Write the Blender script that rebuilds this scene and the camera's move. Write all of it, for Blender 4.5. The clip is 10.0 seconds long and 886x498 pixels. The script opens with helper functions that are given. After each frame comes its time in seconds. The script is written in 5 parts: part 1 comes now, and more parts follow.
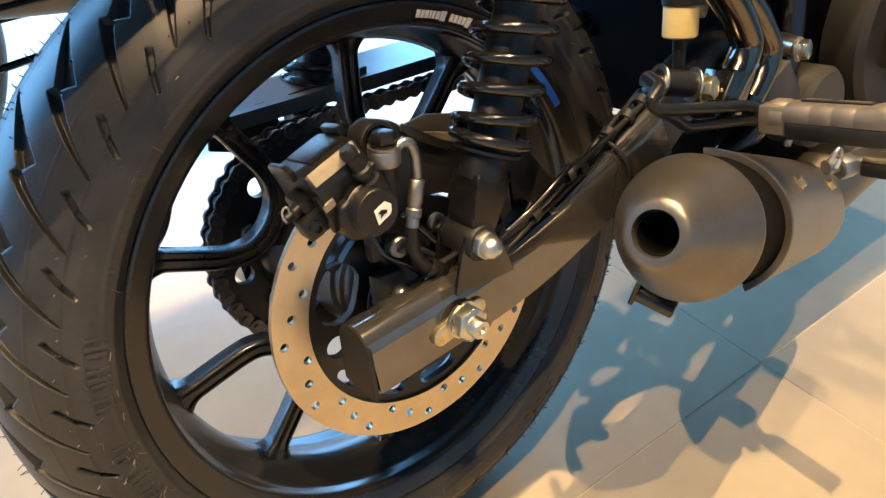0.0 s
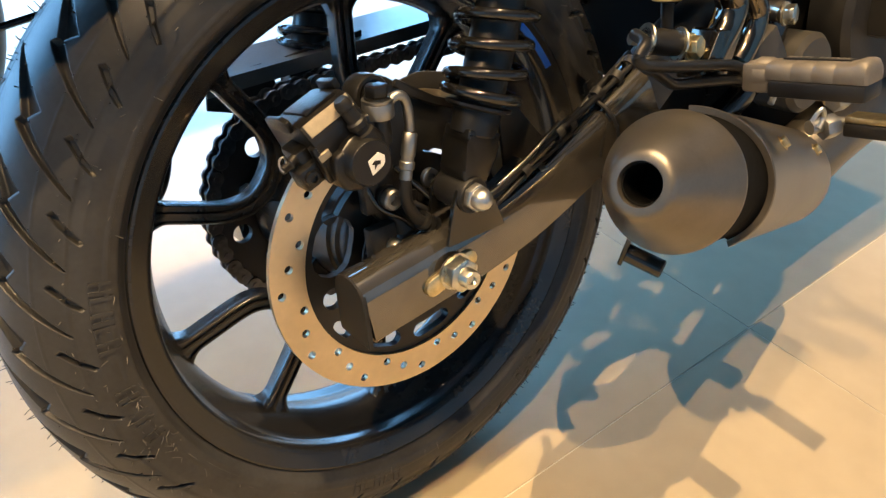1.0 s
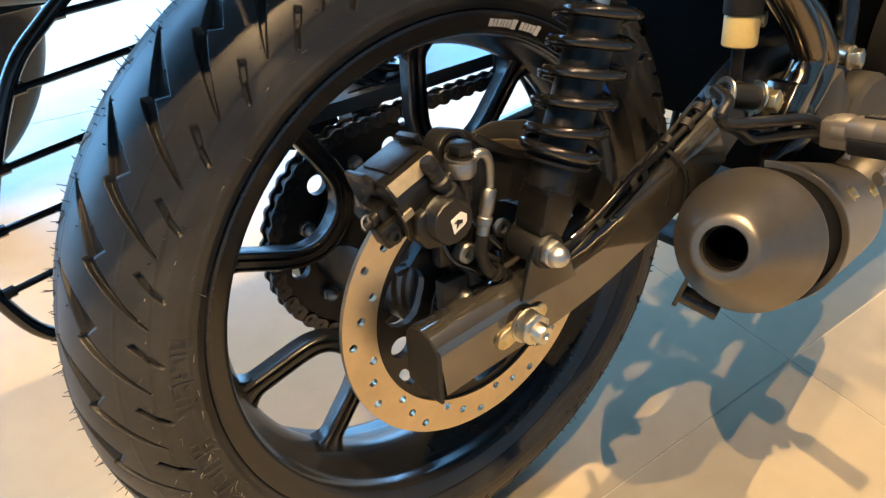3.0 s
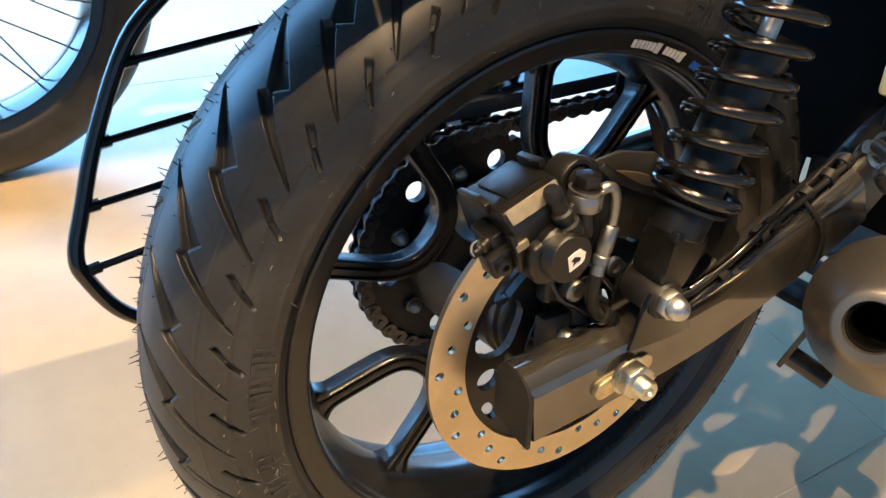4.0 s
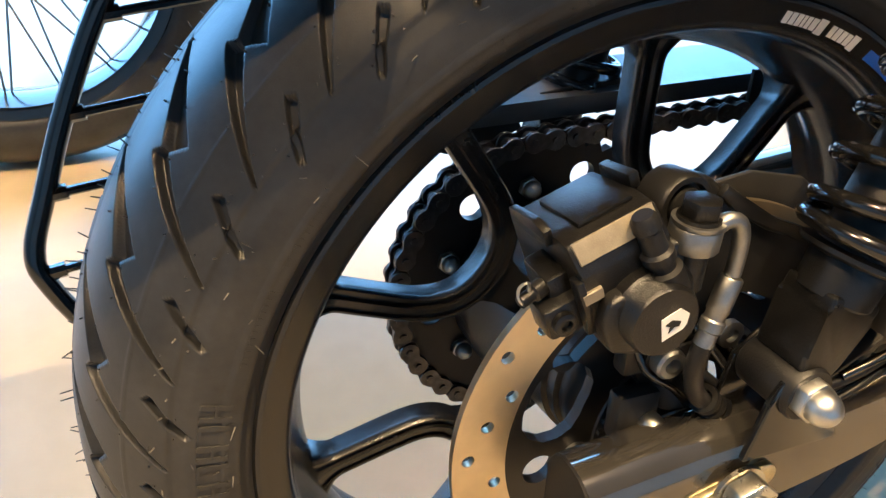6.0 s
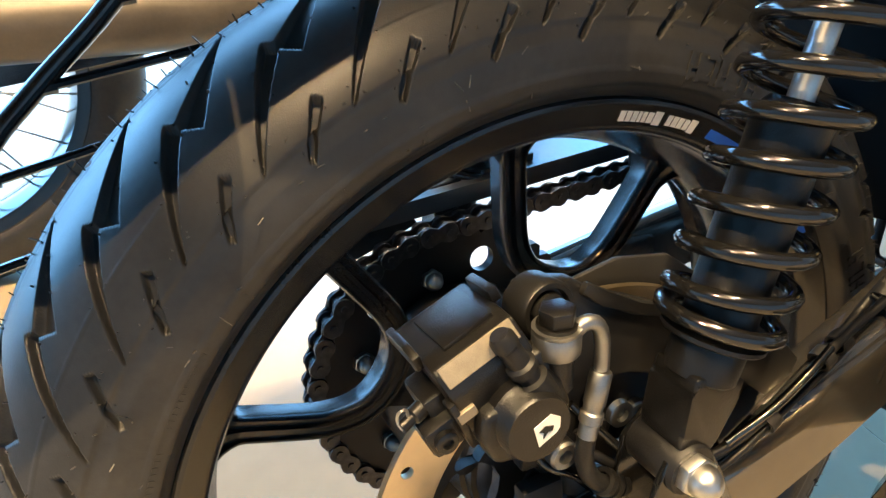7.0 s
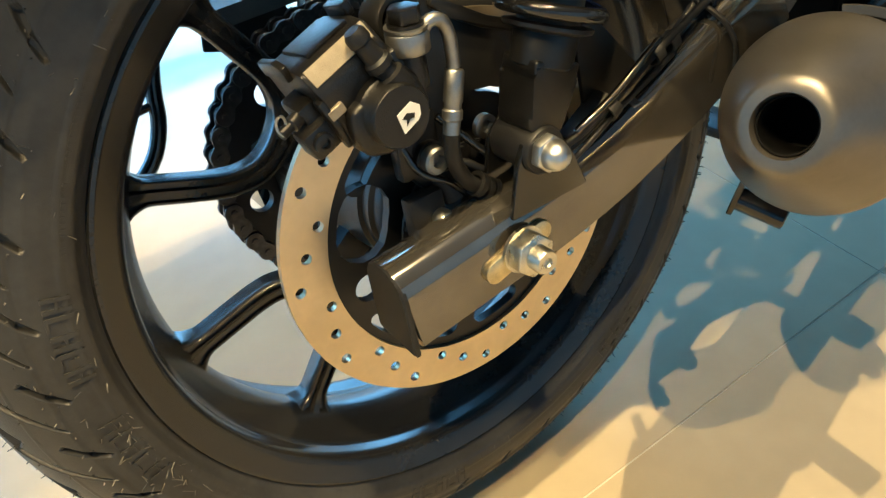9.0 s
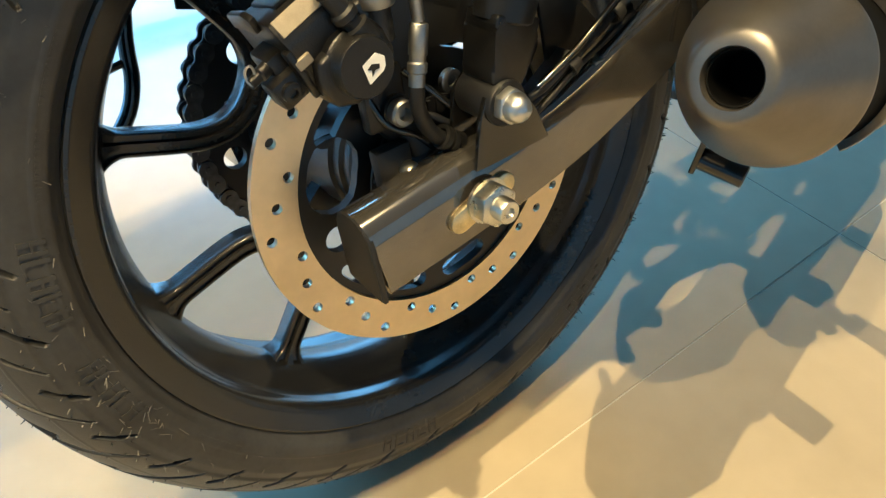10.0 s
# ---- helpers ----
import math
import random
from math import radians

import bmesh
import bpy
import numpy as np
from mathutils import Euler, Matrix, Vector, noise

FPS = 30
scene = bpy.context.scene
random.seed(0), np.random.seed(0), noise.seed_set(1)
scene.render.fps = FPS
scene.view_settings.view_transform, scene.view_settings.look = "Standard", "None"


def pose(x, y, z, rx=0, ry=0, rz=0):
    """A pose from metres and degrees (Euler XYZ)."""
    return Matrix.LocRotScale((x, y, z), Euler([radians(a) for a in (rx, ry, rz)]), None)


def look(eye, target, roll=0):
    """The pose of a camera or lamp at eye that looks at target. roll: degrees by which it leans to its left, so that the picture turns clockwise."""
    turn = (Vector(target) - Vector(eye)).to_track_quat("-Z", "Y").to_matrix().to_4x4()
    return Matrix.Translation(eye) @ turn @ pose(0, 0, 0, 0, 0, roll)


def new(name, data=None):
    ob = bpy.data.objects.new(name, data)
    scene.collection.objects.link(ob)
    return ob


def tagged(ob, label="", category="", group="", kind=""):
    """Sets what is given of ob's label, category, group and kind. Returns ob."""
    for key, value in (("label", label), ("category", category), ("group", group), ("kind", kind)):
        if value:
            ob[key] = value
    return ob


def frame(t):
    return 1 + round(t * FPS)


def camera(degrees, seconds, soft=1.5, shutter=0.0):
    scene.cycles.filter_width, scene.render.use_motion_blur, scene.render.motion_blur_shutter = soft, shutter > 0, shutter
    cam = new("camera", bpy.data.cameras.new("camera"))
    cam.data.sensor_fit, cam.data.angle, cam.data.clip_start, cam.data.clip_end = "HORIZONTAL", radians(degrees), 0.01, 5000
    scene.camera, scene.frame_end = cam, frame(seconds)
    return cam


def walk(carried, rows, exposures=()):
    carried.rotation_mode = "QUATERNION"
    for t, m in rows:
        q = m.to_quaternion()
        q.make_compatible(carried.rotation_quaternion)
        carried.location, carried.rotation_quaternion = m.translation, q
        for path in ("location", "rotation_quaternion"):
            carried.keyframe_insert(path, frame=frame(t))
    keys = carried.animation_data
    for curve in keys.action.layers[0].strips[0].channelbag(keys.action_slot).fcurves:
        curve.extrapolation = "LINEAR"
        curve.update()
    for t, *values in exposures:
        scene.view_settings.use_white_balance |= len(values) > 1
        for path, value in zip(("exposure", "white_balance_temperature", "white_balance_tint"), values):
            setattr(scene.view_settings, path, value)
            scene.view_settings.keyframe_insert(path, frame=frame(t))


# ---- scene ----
cam = camera(61.15, 10.0, soft=1.4)
PATH = [
    (0.0, -0.3043, -0.4682, 0.7204, 54.09, -2.87, -38.26),
    (0.5, -0.3132, -0.4822, 0.7141, 53.39, -2.93, -38.20),
    (1.0, -0.3193, -0.4943, 0.7110, 52.96, -3.00, -38.42),
    (1.5, -0.3226, -0.4925, 0.7083, 52.86, -2.97, -38.77),
    (2.0, -0.3217, -0.4808, 0.7060, 52.88, -3.02, -39.06),
    (2.5, -0.3323, -0.4628, 0.7237, 52.70, -3.36, -38.89),
    (3.8, -0.3493, -0.3796, 0.7582, 50.97, -6.09, -31.57),
    (4.0, -0.3442, -0.3723, 0.7321, 50.89, -6.91, -29.39),
    (4.5, -0.3177, -0.3520, 0.6666, 50.02, -8.26, -24.37),
    (5.0, -0.2886, -0.3289, 0.6268, 49.52, -9.13, -20.43),
    (5.2, -0.2785, -0.3180, 0.6220, 49.47, -9.05, -19.58),
    (6.3, -0.2410, -0.2812, 0.6701, 52.36, -4.38, -21.64),
    (6.5, -0.2312, -0.2805, 0.6814, 53.15, -3.33, -23.00),
    (7.0, -0.2062, -0.2919, 0.6987, 54.44, -1.05, -26.68),
    (7.5, -0.2003, -0.3205, 0.6982, 53.87, 0.35, -30.12),
    (8.0, -0.2179, -0.3530, 0.6792, 51.51, 1.45, -32.56),
    (8.5, -0.2263, -0.3744, 0.6621, 48.86, 2.05, -34.43),
    (9.0, -0.2300, -0.3918, 0.6514, 46.66, 2.17, -36.06),
    (9.5, -0.2279, -0.4067, 0.6457, 45.40, 1.88, -37.14),
    (10.0, -0.2360, -0.4165, 0.6518, 44.76, 1.21, -37.04),
]
walk(cam, [(t, pose(x, y, z, rx, ry, rz)) for t, x, y, z, rx, ry, rz in PATH], exposures=[(0.0, 0.57, 6850, 10), (1.0, 0.49, 7100, 10), (2.5, 0.47, 7200, 10), (4.0, 0.46, 6700, 10), (5.0, 0.50, 6900, 10), (6.5, 0.68, 6600, 10), (7.5, 1.04, 7300, 4), (8.0, 1.08, 7400, 3), (8.5, 0.76, 7000, -3), (9.5, 0.47, 6500, -4), (10.0, 0.41, 6350, -4)])

# ---- light ----
world = bpy.data.worlds.new("world")
scene.world = world
world.use_nodes = True
SUN_ELEV, SUN_FROM = 55.0, 84.0  # degrees; the compass turn of the sun, counted from +x towards +y
wn = world.node_tree.nodes
sky = wn.new("ShaderNodeTexSky")
sky.sky_type, sky.sun_disc = "NISHITA", False
sky.sun_elevation, sky.sun_rotation = radians(SUN_ELEV), radians(90 - SUN_FROM)
wn["Background"].inputs["Strength"].default_value = 0.15
world.node_tree.links.new(sky.outputs["Color"], wn["Background"].inputs["Color"])


def lamp(name, kind, energy, colour, m, **more):
    data = bpy.data.lights.new(name, kind)
    data.energy, data.color = energy, colour
    for key, value in more.items():
        if key == "size":
            data.size = value
        elif key == "size_y":
            data.shape, data.size_y = "RECTANGLE", value
        elif key == "radius":
            data.shadow_soft_size = value
        elif key == "angle":
            data.angle = radians(value)
        elif key == "cone":
            data.spot_size, data.spot_blend = radians(value), 0.5
    ob = new(name, data)
    ob.matrix_world = m
    return ob


WARM = (1.0, 0.71, 0.40)
SPOTS = [(0.19, -0.16, 2.9, 265), (-0.55, -0.64, 2.9, 150), (-1.46, -0.27, 2.9, 235)]
for sx, sy, sz, watts in SPOTS:
    lamp("ceiling_spot_light", "SPOT", watts, WARM, look((sx, sy, sz - 0.09), (0.10, -0.20, 0)), radius=0.010, cone=95)
# added fill spots, unseen, that warm the far floor and the aisle
FILL_SPOTS = [(-0.6, 1.10, 2.9, 135), (0.8, 1.05, 2.9, 120), (0.5, -2.3, 2.9, 190), (-1.5, -2.3, 2.9, 190), (2.2, -1.7, 2.9, 190)]
for sx, sy, sz, watts in FILL_SPOTS:
    lamp("ceiling_spot_light", "SPOT", watts, WARM, look((sx, sy, sz - 0.09), (sx, sy, 0)), radius=0.045, cone=66)
sun_way = Vector((math.cos(radians(SUN_FROM)) * math.cos(radians(SUN_ELEV)), math.sin(radians(SUN_FROM)) * math.cos(radians(SUN_ELEV)), math.sin(radians(SUN_ELEV))))
lamp("sun", "SUN", 1.4, (0.70, 0.92, 1.0), look(sun_way * 20, (0, 0, 0)), angle=2.0)
# daylight through the shop window
lamp("window_daylight", "AREA", 430, (0.14, 0.48, 1.0), look((-0.6, 2.56, 1.40), (-0.6, 0, 1.40)), size=7.0, size_y=2.5)


# ---- helpers for building ----
def finish(name, bm, material, parent=None, label="", angle=38, flat=False):
    me = bpy.data.meshes.new(name)
    bmesh.ops.recalc_face_normals(bm, faces=bm.faces[:])
    bm.to_mesh(me)
    bm.free()
    if not flat:
        me.polygons.foreach_set("use_smooth", [True] * len(me.polygons))
        me.set_sharp_from_angle(angle=radians(angle))
    if material:
        me.materials.append(material)
    ob = new(name, me)
    if parent:
        ob.parent = parent
    if label:
        ob["label"] = label
    return ob


def part(name, bm, material, parent, label="", angle=38):
    return finish(name, bm, material, parent, label, angle)


def share(name, me_ob, parent, m):
    """Another object on the same mesh."""
    ob = new(name, me_ob.data)
    ob.parent = parent
    ob.matrix_basis = m
    return ob


def axis(p, d, up=(0, 0, 1)):
    """A frame at p whose z axis points along d."""
    z = Vector(d).normalized()
    u = Vector(up)
    if abs(z.dot(u.normalized())) > 0.98:
        u = Vector((1, 0, 0))
    x = u.cross(z).normalized()
    y = z.cross(x)
    m = Matrix((x, y, z)).transposed().to_4x4()
    m.translation = p
    return m


YAXIS = Matrix(((1, 0, 0, 0), (0, 0, 1, 0), (0, -1, 0, 0), (0, 0, 0, 1)))  # local z along +y


def lathe(bm, prof, n=48, m=Matrix(), closed=False, a0=0.0, a1=360.0):
    """Turns a profile of (radius, height) about the local z axis."""
    full = abs(a1 - a0 - 360) < 1e-6
    cols = n if full else n + 1
    rings = []
    for i in range(cols):
        a = radians(a0 + (a1 - a0) * i / n)
        c, s = math.cos(a), math.sin(a)
        rings.append([bm.verts.new(m @ Vector((r * c, r * s, h))) for r, h in prof])
    k = len(prof)
    for i in range(n):
        A, B = rings[i], rings[(i + 1) % cols]
        for j in range(k if closed else k - 1):
            q = [A[j], A[(j + 1) % k], B[(j + 1) % k], B[j]]
            try:
                bm.faces.new(q)
            except ValueError:
                pass
    if not closed:
        for j in (0, k - 1):
            if prof[j][0] > 1e-5 and full:
                bm.faces.new([r[j] for r in rings])
    elif not full:
        bm.faces.new(rings[0])
        bm.faces.new(rings[-1])
    bmesh.ops.remove_doubles(bm, verts=bm.verts[:], dist=1e-6)
    return bm


def smooth_line(pts, k=6):
    pts = [Vector(p) for p in pts]
    out = []
    for i in range(len(pts) - 1):
        a, b, c, d = pts[max(i - 1, 0)], pts[i], pts[i + 1], pts[min(i + 2, len(pts) - 1)]
        for j in range(k):
            t = j / k
            out.append(0.5 * ((2 * b) + (c - a) * t + (2 * a - 5 * b + 4 * c - d) * t * t + (3 * b - a - 3 * c + d) * t ** 3))
    out.append(pts[-1])
    return out


def sweep(bm, line, section, up=(0, 1, 0), scales=None, cap=True):
    """Sweeps a closed section of (u, v) along a line; v lies along up, u across."""
    rings = []
    n = len(line)
    for i, p in enumerate(line):
        d = (line[min(i + 1, n - 1)] - line[max(i - 1, 0)]).normalized()
        u = d.cross(Vector(up))
        if u.length < 1e-4:
            u = d.cross(Vector((1, 0, 0)))
        u.normalize()
        v = u.cross(d).normalized()
        su, sv = scales[i] if scales else (1, 1)
        rings.append([bm.verts.new(p + u * (a * su) + v * (b * sv)) for a, b in section])
    k = len(section)
    for i in range(n - 1):
        for j in range(k):
            bm.faces.new((rings[i][j], rings[i][(j + 1) % k], rings[i + 1][(j + 1) % k], rings[i + 1][j]))
    if cap:
        bm.faces.new(rings[0])
        bm.faces.new(rings[-1])
    return bm


def tube(bm, pts, r, n=12, k=6, up=(0.12, 0.3, 0.95)):
    line = smooth_line(pts, k) if k > 1 else [Vector(p) for p in pts]
    sec = [(r * math.cos(2 * math.pi * i / n), r * math.sin(2 * math.pi * i / n)) for i in range(n)]
    return sweep(bm, line, sec, up)


def prism(bm, poly, h0, h1, m=Matrix(), bevel=0.0, seg=2):
    """Extrudes a polygon of (u, v) from h0 to h1 along the local z axis."""
    lo = [bm.verts.new(m @ Vector((u, v, h0))) for u, v in poly]
    hi = [bm.verts.new(m @ Vector((u, v, h1))) for u, v in poly]
    k = len(poly)
    faces = [bm.faces.new(lo), bm.faces.new(hi)]
    faces += [bm.faces.new((lo[i], lo[(i + 1) % k], hi[(i + 1) % k], hi[i])) for i in range(k)]
    if bevel:
        edges = list({e for f in faces for e in f.edges})
        bmesh.ops.bevel(bm, geom=edges, offset=bevel, segments=seg, profile=0.5, affect="EDGES", clamp_overlap=True)
    return bm


def box(bm, x0, x1, y0, y1, z0, z1, m=Matrix(), bevel=0.0, seg=2):
    return prism(bm, [(x0, y0), (x1, y0), (x1, y1), (x0, y1)], z0, z1, m, bevel, seg)


XZ = Matrix(((1, 0, 0, 0), (0, 0, 1, 0), (0, 1, 0, 0), (0, 0, 0, 1)))  # (u, v, h) -> (x, z) polygon, height along y


def ngon(n, r, turn=0.0):
    return [(r * math.cos(radians(turn) + 2 * math.pi * i / n), r * math.sin(radians(turn) + 2 * math.pi * i / n)) for i in range(n)]


def stadium(a, b, r, n=8):
    """The outline of a slot from a to b with end radius r."""
    a, b = Vector(a), Vector(b)
    t = math.atan2(b[1] - a[1], b[0] - a[0])
    out = []
    for c, s in ((b, -90), (a, 90)):
        for i in range(n + 1):
            q = t + radians(s + 180 * i / n)
            out.append((c[0] + r * math.cos(q), c[1] + r * math.sin(q)))
    return out


def hex_bolt(name, p, d, r, h, material, parent, washer=0.0, dome=False, socket=False, label=""):
    """A hexagon head of corner radius r and height h on p, pointing along d."""
    bm = bmesh.new()
    m = axis(p, d)
    base = 0.0
    if washer:
        lathe(bm, [(0, 0), (washer, 0), (washer, h * 0.22), (0, h * 0.22)], 24, m)
        base = h * 0.22
    if socket:
        lathe(bm, [(0, base), (r, base), (r, base + h * 0.85), (r * 0.85, base + h), (r * 0.5, base + h), (r * 0.42, base + h * 0.45), (0, base + h * 0.45)], 24, m)
    else:
        prism(bm, ngon(6, r, 17), base, base + h, m, r * 0.1, 2)
    if dome:
        lathe(bm, [(r * 0.78, base + h * 0.9)] + [(r * 0.78 * math.cos(radians(a)), base + h * 1.25 + r * 0.85 * math.sin(radians(a))) for a in range(0, 91, 15)], 24, m)
    return part(name, bm, material, parent, label)


# ---- materials ----
def mat(name, colour, rough=0.5, metal=0.0, vary=0.15, scale=40.0, bump=0.0, bscale=400.0, spec=0.5, coat=0.0, stain=None, stretch=None, obj_random=0.0):
    ma = bpy.data.materials.new(name)
    ma.use_nodes = True
    nt = ma.node_tree
    N, L = nt.nodes, nt.links
    b = N["Principled BSDF"]
    b.inputs["Metallic"].default_value = metal
    b.inputs["Specular IOR Level"].default_value = spec
    b.inputs["Coat Weight"].default_value = coat
    b.inputs["Coat Roughness"].default_value = 0.12
    co = N.new("ShaderNodeTexCoord")
    mp = N.new("ShaderNodeMapping")
    L.new(co.outputs["Object"], mp.inputs["Vector"])
    if stretch:
        mp.inputs["Scale"].default_value = stretch
    big, fine = N.new("ShaderNodeTexNoise"), N.new("ShaderNodeTexNoise")
    for tex, s, d in ((big, scale, 4), (fine, scale * 9, 6)):
        tex.inputs["Scale"].default_value, tex.inputs["Detail"].default_value = s, d
        L.new(mp.outputs["Vector"], tex.inputs["Vector"])
    mix = N.new("ShaderNodeMath")
    mix.operation = "MULTIPLY_ADD"
    L.new(fine.outputs["Fac"], mix.inputs[0])
    mix.inputs[1].default_value = 0.4
    L.new(big.outputs["Fac"], mix.inputs[2])
    ramp = N.new("ShaderNodeValToRGB")
    dark = tuple(c * (1 - vary) for c in colour) if stain is None else stain
    light = tuple(min(1, c * (1 + vary)) for c in colour)
    ramp.color_ramp.elements[0].position, ramp.color_ramp.elements[1].position = 0.45, 0.95
    ramp.color_ramp.elements[0].color, ramp.color_ramp.elements[1].color = (*dark, 1), (*light, 1)
    L.new(mix.outputs[0], ramp.inputs["Fac"])
    L.new(ramp.outputs["Color"], b.inputs["Base Color"])
    rr = N.new("ShaderNodeMapRange")
    rr.inputs["From Min"].default_value, rr.inputs["From Max"].default_value = 0.4, 1.0
    rr.inputs["To Min"].default_value, rr.inputs["To Max"].default_value = rough * 0.93, min(1, rough * 1.1)
    L.new(mix.outputs[0], rr.inputs["Value"])
    L.new(rr.outputs["Result"], b.inputs["Roughness"])
    if bump:
        bt = N.new("ShaderNodeTexNoise")
        bt.inputs["Scale"].default_value, bt.inputs["Detail"].default_value = bscale, 5
        L.new(mp.outputs["Vector"], bt.inputs["Vector"])
        bp = N.new("ShaderNodeBump")
        bp.inputs["Strength"].default_value, bp.inputs["Distance"].default_value = bump, 0.001
        L.new(bt.outputs["Fac"], bp.inputs["Height"])
        L.new(bp.outputs["Normal"], b.inputs["Normal"])
    return ma


RUBBER = mat("tyre_rubber", (0.030, 0.0295, 0.0285), 0.39, 0, 0.35, 25, 0.10, 1300, 0.42)
HAIR = mat("rubber_hair", (0.085, 0.080, 0.072), 0.6, 0, 0.3, 60)
RIM_BLACK = mat("rim_satin_black", (0.016, 0.0155, 0.015), 0.24, 0, 0.15, 30, 0.03, 1500, 0.55, 0.04)
GLOSS_BLACK = mat("gloss_black_paint", (0.006, 0.006, 0.006), 0.13, 0, 0.2, 30, 0.05, 800, 0.6, 0.3)
SWING_BLACK = mat("swingarm_black_lacquer", (0.185, 0.172, 0.152), 0.10, 0.85, 0.15, 30, 0.0, 800, 0.5, 0.3)
DARK_GREY = mat("dark_grey_paint", (0.035, 0.033, 0.030), 0.45, 0, 0.15, 40, 0.1, 900)
SATIN_BLACK = mat("satin_black_casting", (0.009, 0.009, 0.009), 0.31, 0, 0.25, 60, 0.2, 1400, 0.42)
GUARD = mat("satin_grey_guard", (0.17, 0.175, 0.18), 0.30, 0.85, 0.10, 30, 0.05, 900)
CASTING = mat("black_painted_casting", (0.0062, 0.006, 0.0057), 0.29, 0, 0.35, 90, 0.30, 1100, 0.48)
MATT_BLACK = mat("matt_black_plastic", (0.014, 0.0138, 0.0135), 0.5, 0, 0.25, 50, 0.3, 1200, 0.35)
DARK_RUBBER = mat("black_rubber", (0.010, 0.010, 0.0105), 0.42, 0, 0.2, 60, 0.2, 900, 0.35)
MUFFLER = mat("matt_black_exhaust_coat", (0.185, 0.168, 0.145), 0.34, 0.85, 0.12, 40, 0.12, 2200)
# near-black for the bore's soot, the recess's painted shade and the engine boxes
NEAR_BLACK = mat("near_black", (0.003, 0.003, 0.003), 0.8, 0, 0.2, 60, 0.1, 900, 0.1)
ZINC = mat("zinc_plated_steel", (0.66, 0.63, 0.54), 0.28, 1.0, 0.2, 120, 0.15, 900)
YZINC = mat("yellow_zinc_steel", (0.66, 0.56, 0.34), 0.32, 1.0, 0.25, 120, 0.15, 900)
STEEL = mat("bright_steel", (0.58, 0.58, 0.56), 0.36, 1.0, 0.12, 150)
ALU = mat("cast_aluminium", (0.42, 0.41, 0.39), 0.5, 1.0, 0.15, 120, 0.3, 1600)
TAN_ALU = mat("machined_tan_aluminium", (0.33, 0.285, 0.215), 0.55, 0.7, 0.15, 160, 0.25, 1600)
GREY_METAL = mat("grey_plated_fitting", (0.33, 0.33, 0.32), 0.42, 1.0, 0.15, 120, 0.1, 1200)
DISC = mat("brushed_disc_steel", (0.70, 0.58, 0.40), 0.34, 1.0, 0.12, 14, 0.06, 700)
CHAIN = mat("oiled_chain_steel", (0.10, 0.10, 0.105), 0.35, 1.0, 0.3, 200, 0.1, 900)
SPROCKET = mat("black_sprocket", (0.015, 0.015, 0.017), 0.4, 0.2, 0.25, 60, 0.1, 900)
WHITE = mat("white_decal", (0.82, 0.80, 0.76), 0.5, 0, 0.04, 80)
BLUE = mat("blue_decal", (0.01, 0.11, 0.55), 0.4, 0, 0.06, 80)
RESERVOIR = mat("translucent_amber_plastic", (0.60, 0.47, 0.20), 0.4, 0, 0.1, 40)
TAUPE = mat("anodised_taupe_metal", (0.175, 0.155, 0.130), 0.45, 0.5, 0.12, 90, 0.15, 1500)
CHROME = mat("polished_dark_chrome", (0.150, 0.134, 0.114), 0.14, 1.0, 0.1, 80)
FLOOR = mat("polished_concrete_tile", (0.355, 0.292, 0.198), 0.36, 0, 0.12, 3.0, 0.06, 300)
JOINT = mat("pale_grout", (0.52, 0.48, 0.40), 0.6, 0, 0.1, 40)
WALL = mat("painted_wall", (0.50, 0.48, 0.45), 0.7, 0, 0.06, 3)
CEIL = mat("ceiling_paint", (0.16, 0.16, 0.165), 0.8, 0, 0.1, 3)

# ---- the room ----
def plain(name, x0, x1, y0, y1, z0, z1, material, label, category):
    bm = bmesh.new()
    box(bm, x0, x1, y0, y1, z0, z1)
    return tagged(finish(name, bm, material, None, flat=True), label, category, kind="structure")


plain("ceiling", -5, 5, -4.2, 2.8, 3.0, 3.15, CEIL, "dark painted showroom ceiling above the motorcycles", "ceiling")
plain("wall_south", -5, 5, -4.2, -4.0, 0, 3.0, WALL, "plain painted showroom wall behind the camera", "wall")
plain("wall_west", -5.2, -5, -4.2, 2.8, 0, 3.0, WALL, "plain painted showroom side wall", "wall")
plain("wall_east", 5, 5.2, -4.2, 2.8, 0, 3.0, WALL, "plain painted showroom side wall", "wall")
wall = tagged(new("wall_north"), "showroom front wall with a large shop window", "wall", kind="structure")
bm = bmesh.new()
box(bm, -5, -4.2, 2.6, 2.8, 0, 3.0)
box(bm, 3.1, 5, 2.6, 2.8, 0, 3.0)
box(bm, -4.2, 3.1, 2.6, 2.8, 2.78, 3.0)
box(bm, -4.2, 3.1, 2.6, 2.8, 0, 0.08)
part("wall_panel", bm, WALL, wall)
win = tagged(new("window_1"), "tall shop window in dark metal frames letting in daylight", "window", kind="structure")
bm = bmesh.new()
for fx in (-4.2, -2.4, -0.6, 1.2, 3.04):
    box(bm, fx, fx + 0.06, 2.65, 2.73, 0.08, 2.78)
box(bm, -4.2, 3.1, 2.66, 2.72, 0.08, 0.14)
box(bm, -4.2, 3.1, 2.66, 2.72, 2.72, 2.78)
part("window_frame", bm, MATT_BLACK, win)

# floor: large tiles with thin pale joints, one sheet below
floor = tagged(new("floor"), "glossy beige-grey concrete-look floor tiles with thin pale joints", "floor", kind="structure")
bm = bmesh.new()
box(bm, -5, 5, -4.0, 2.6, -0.06, -0.0008)
part("grout_bed", bm, JOINT, floor)

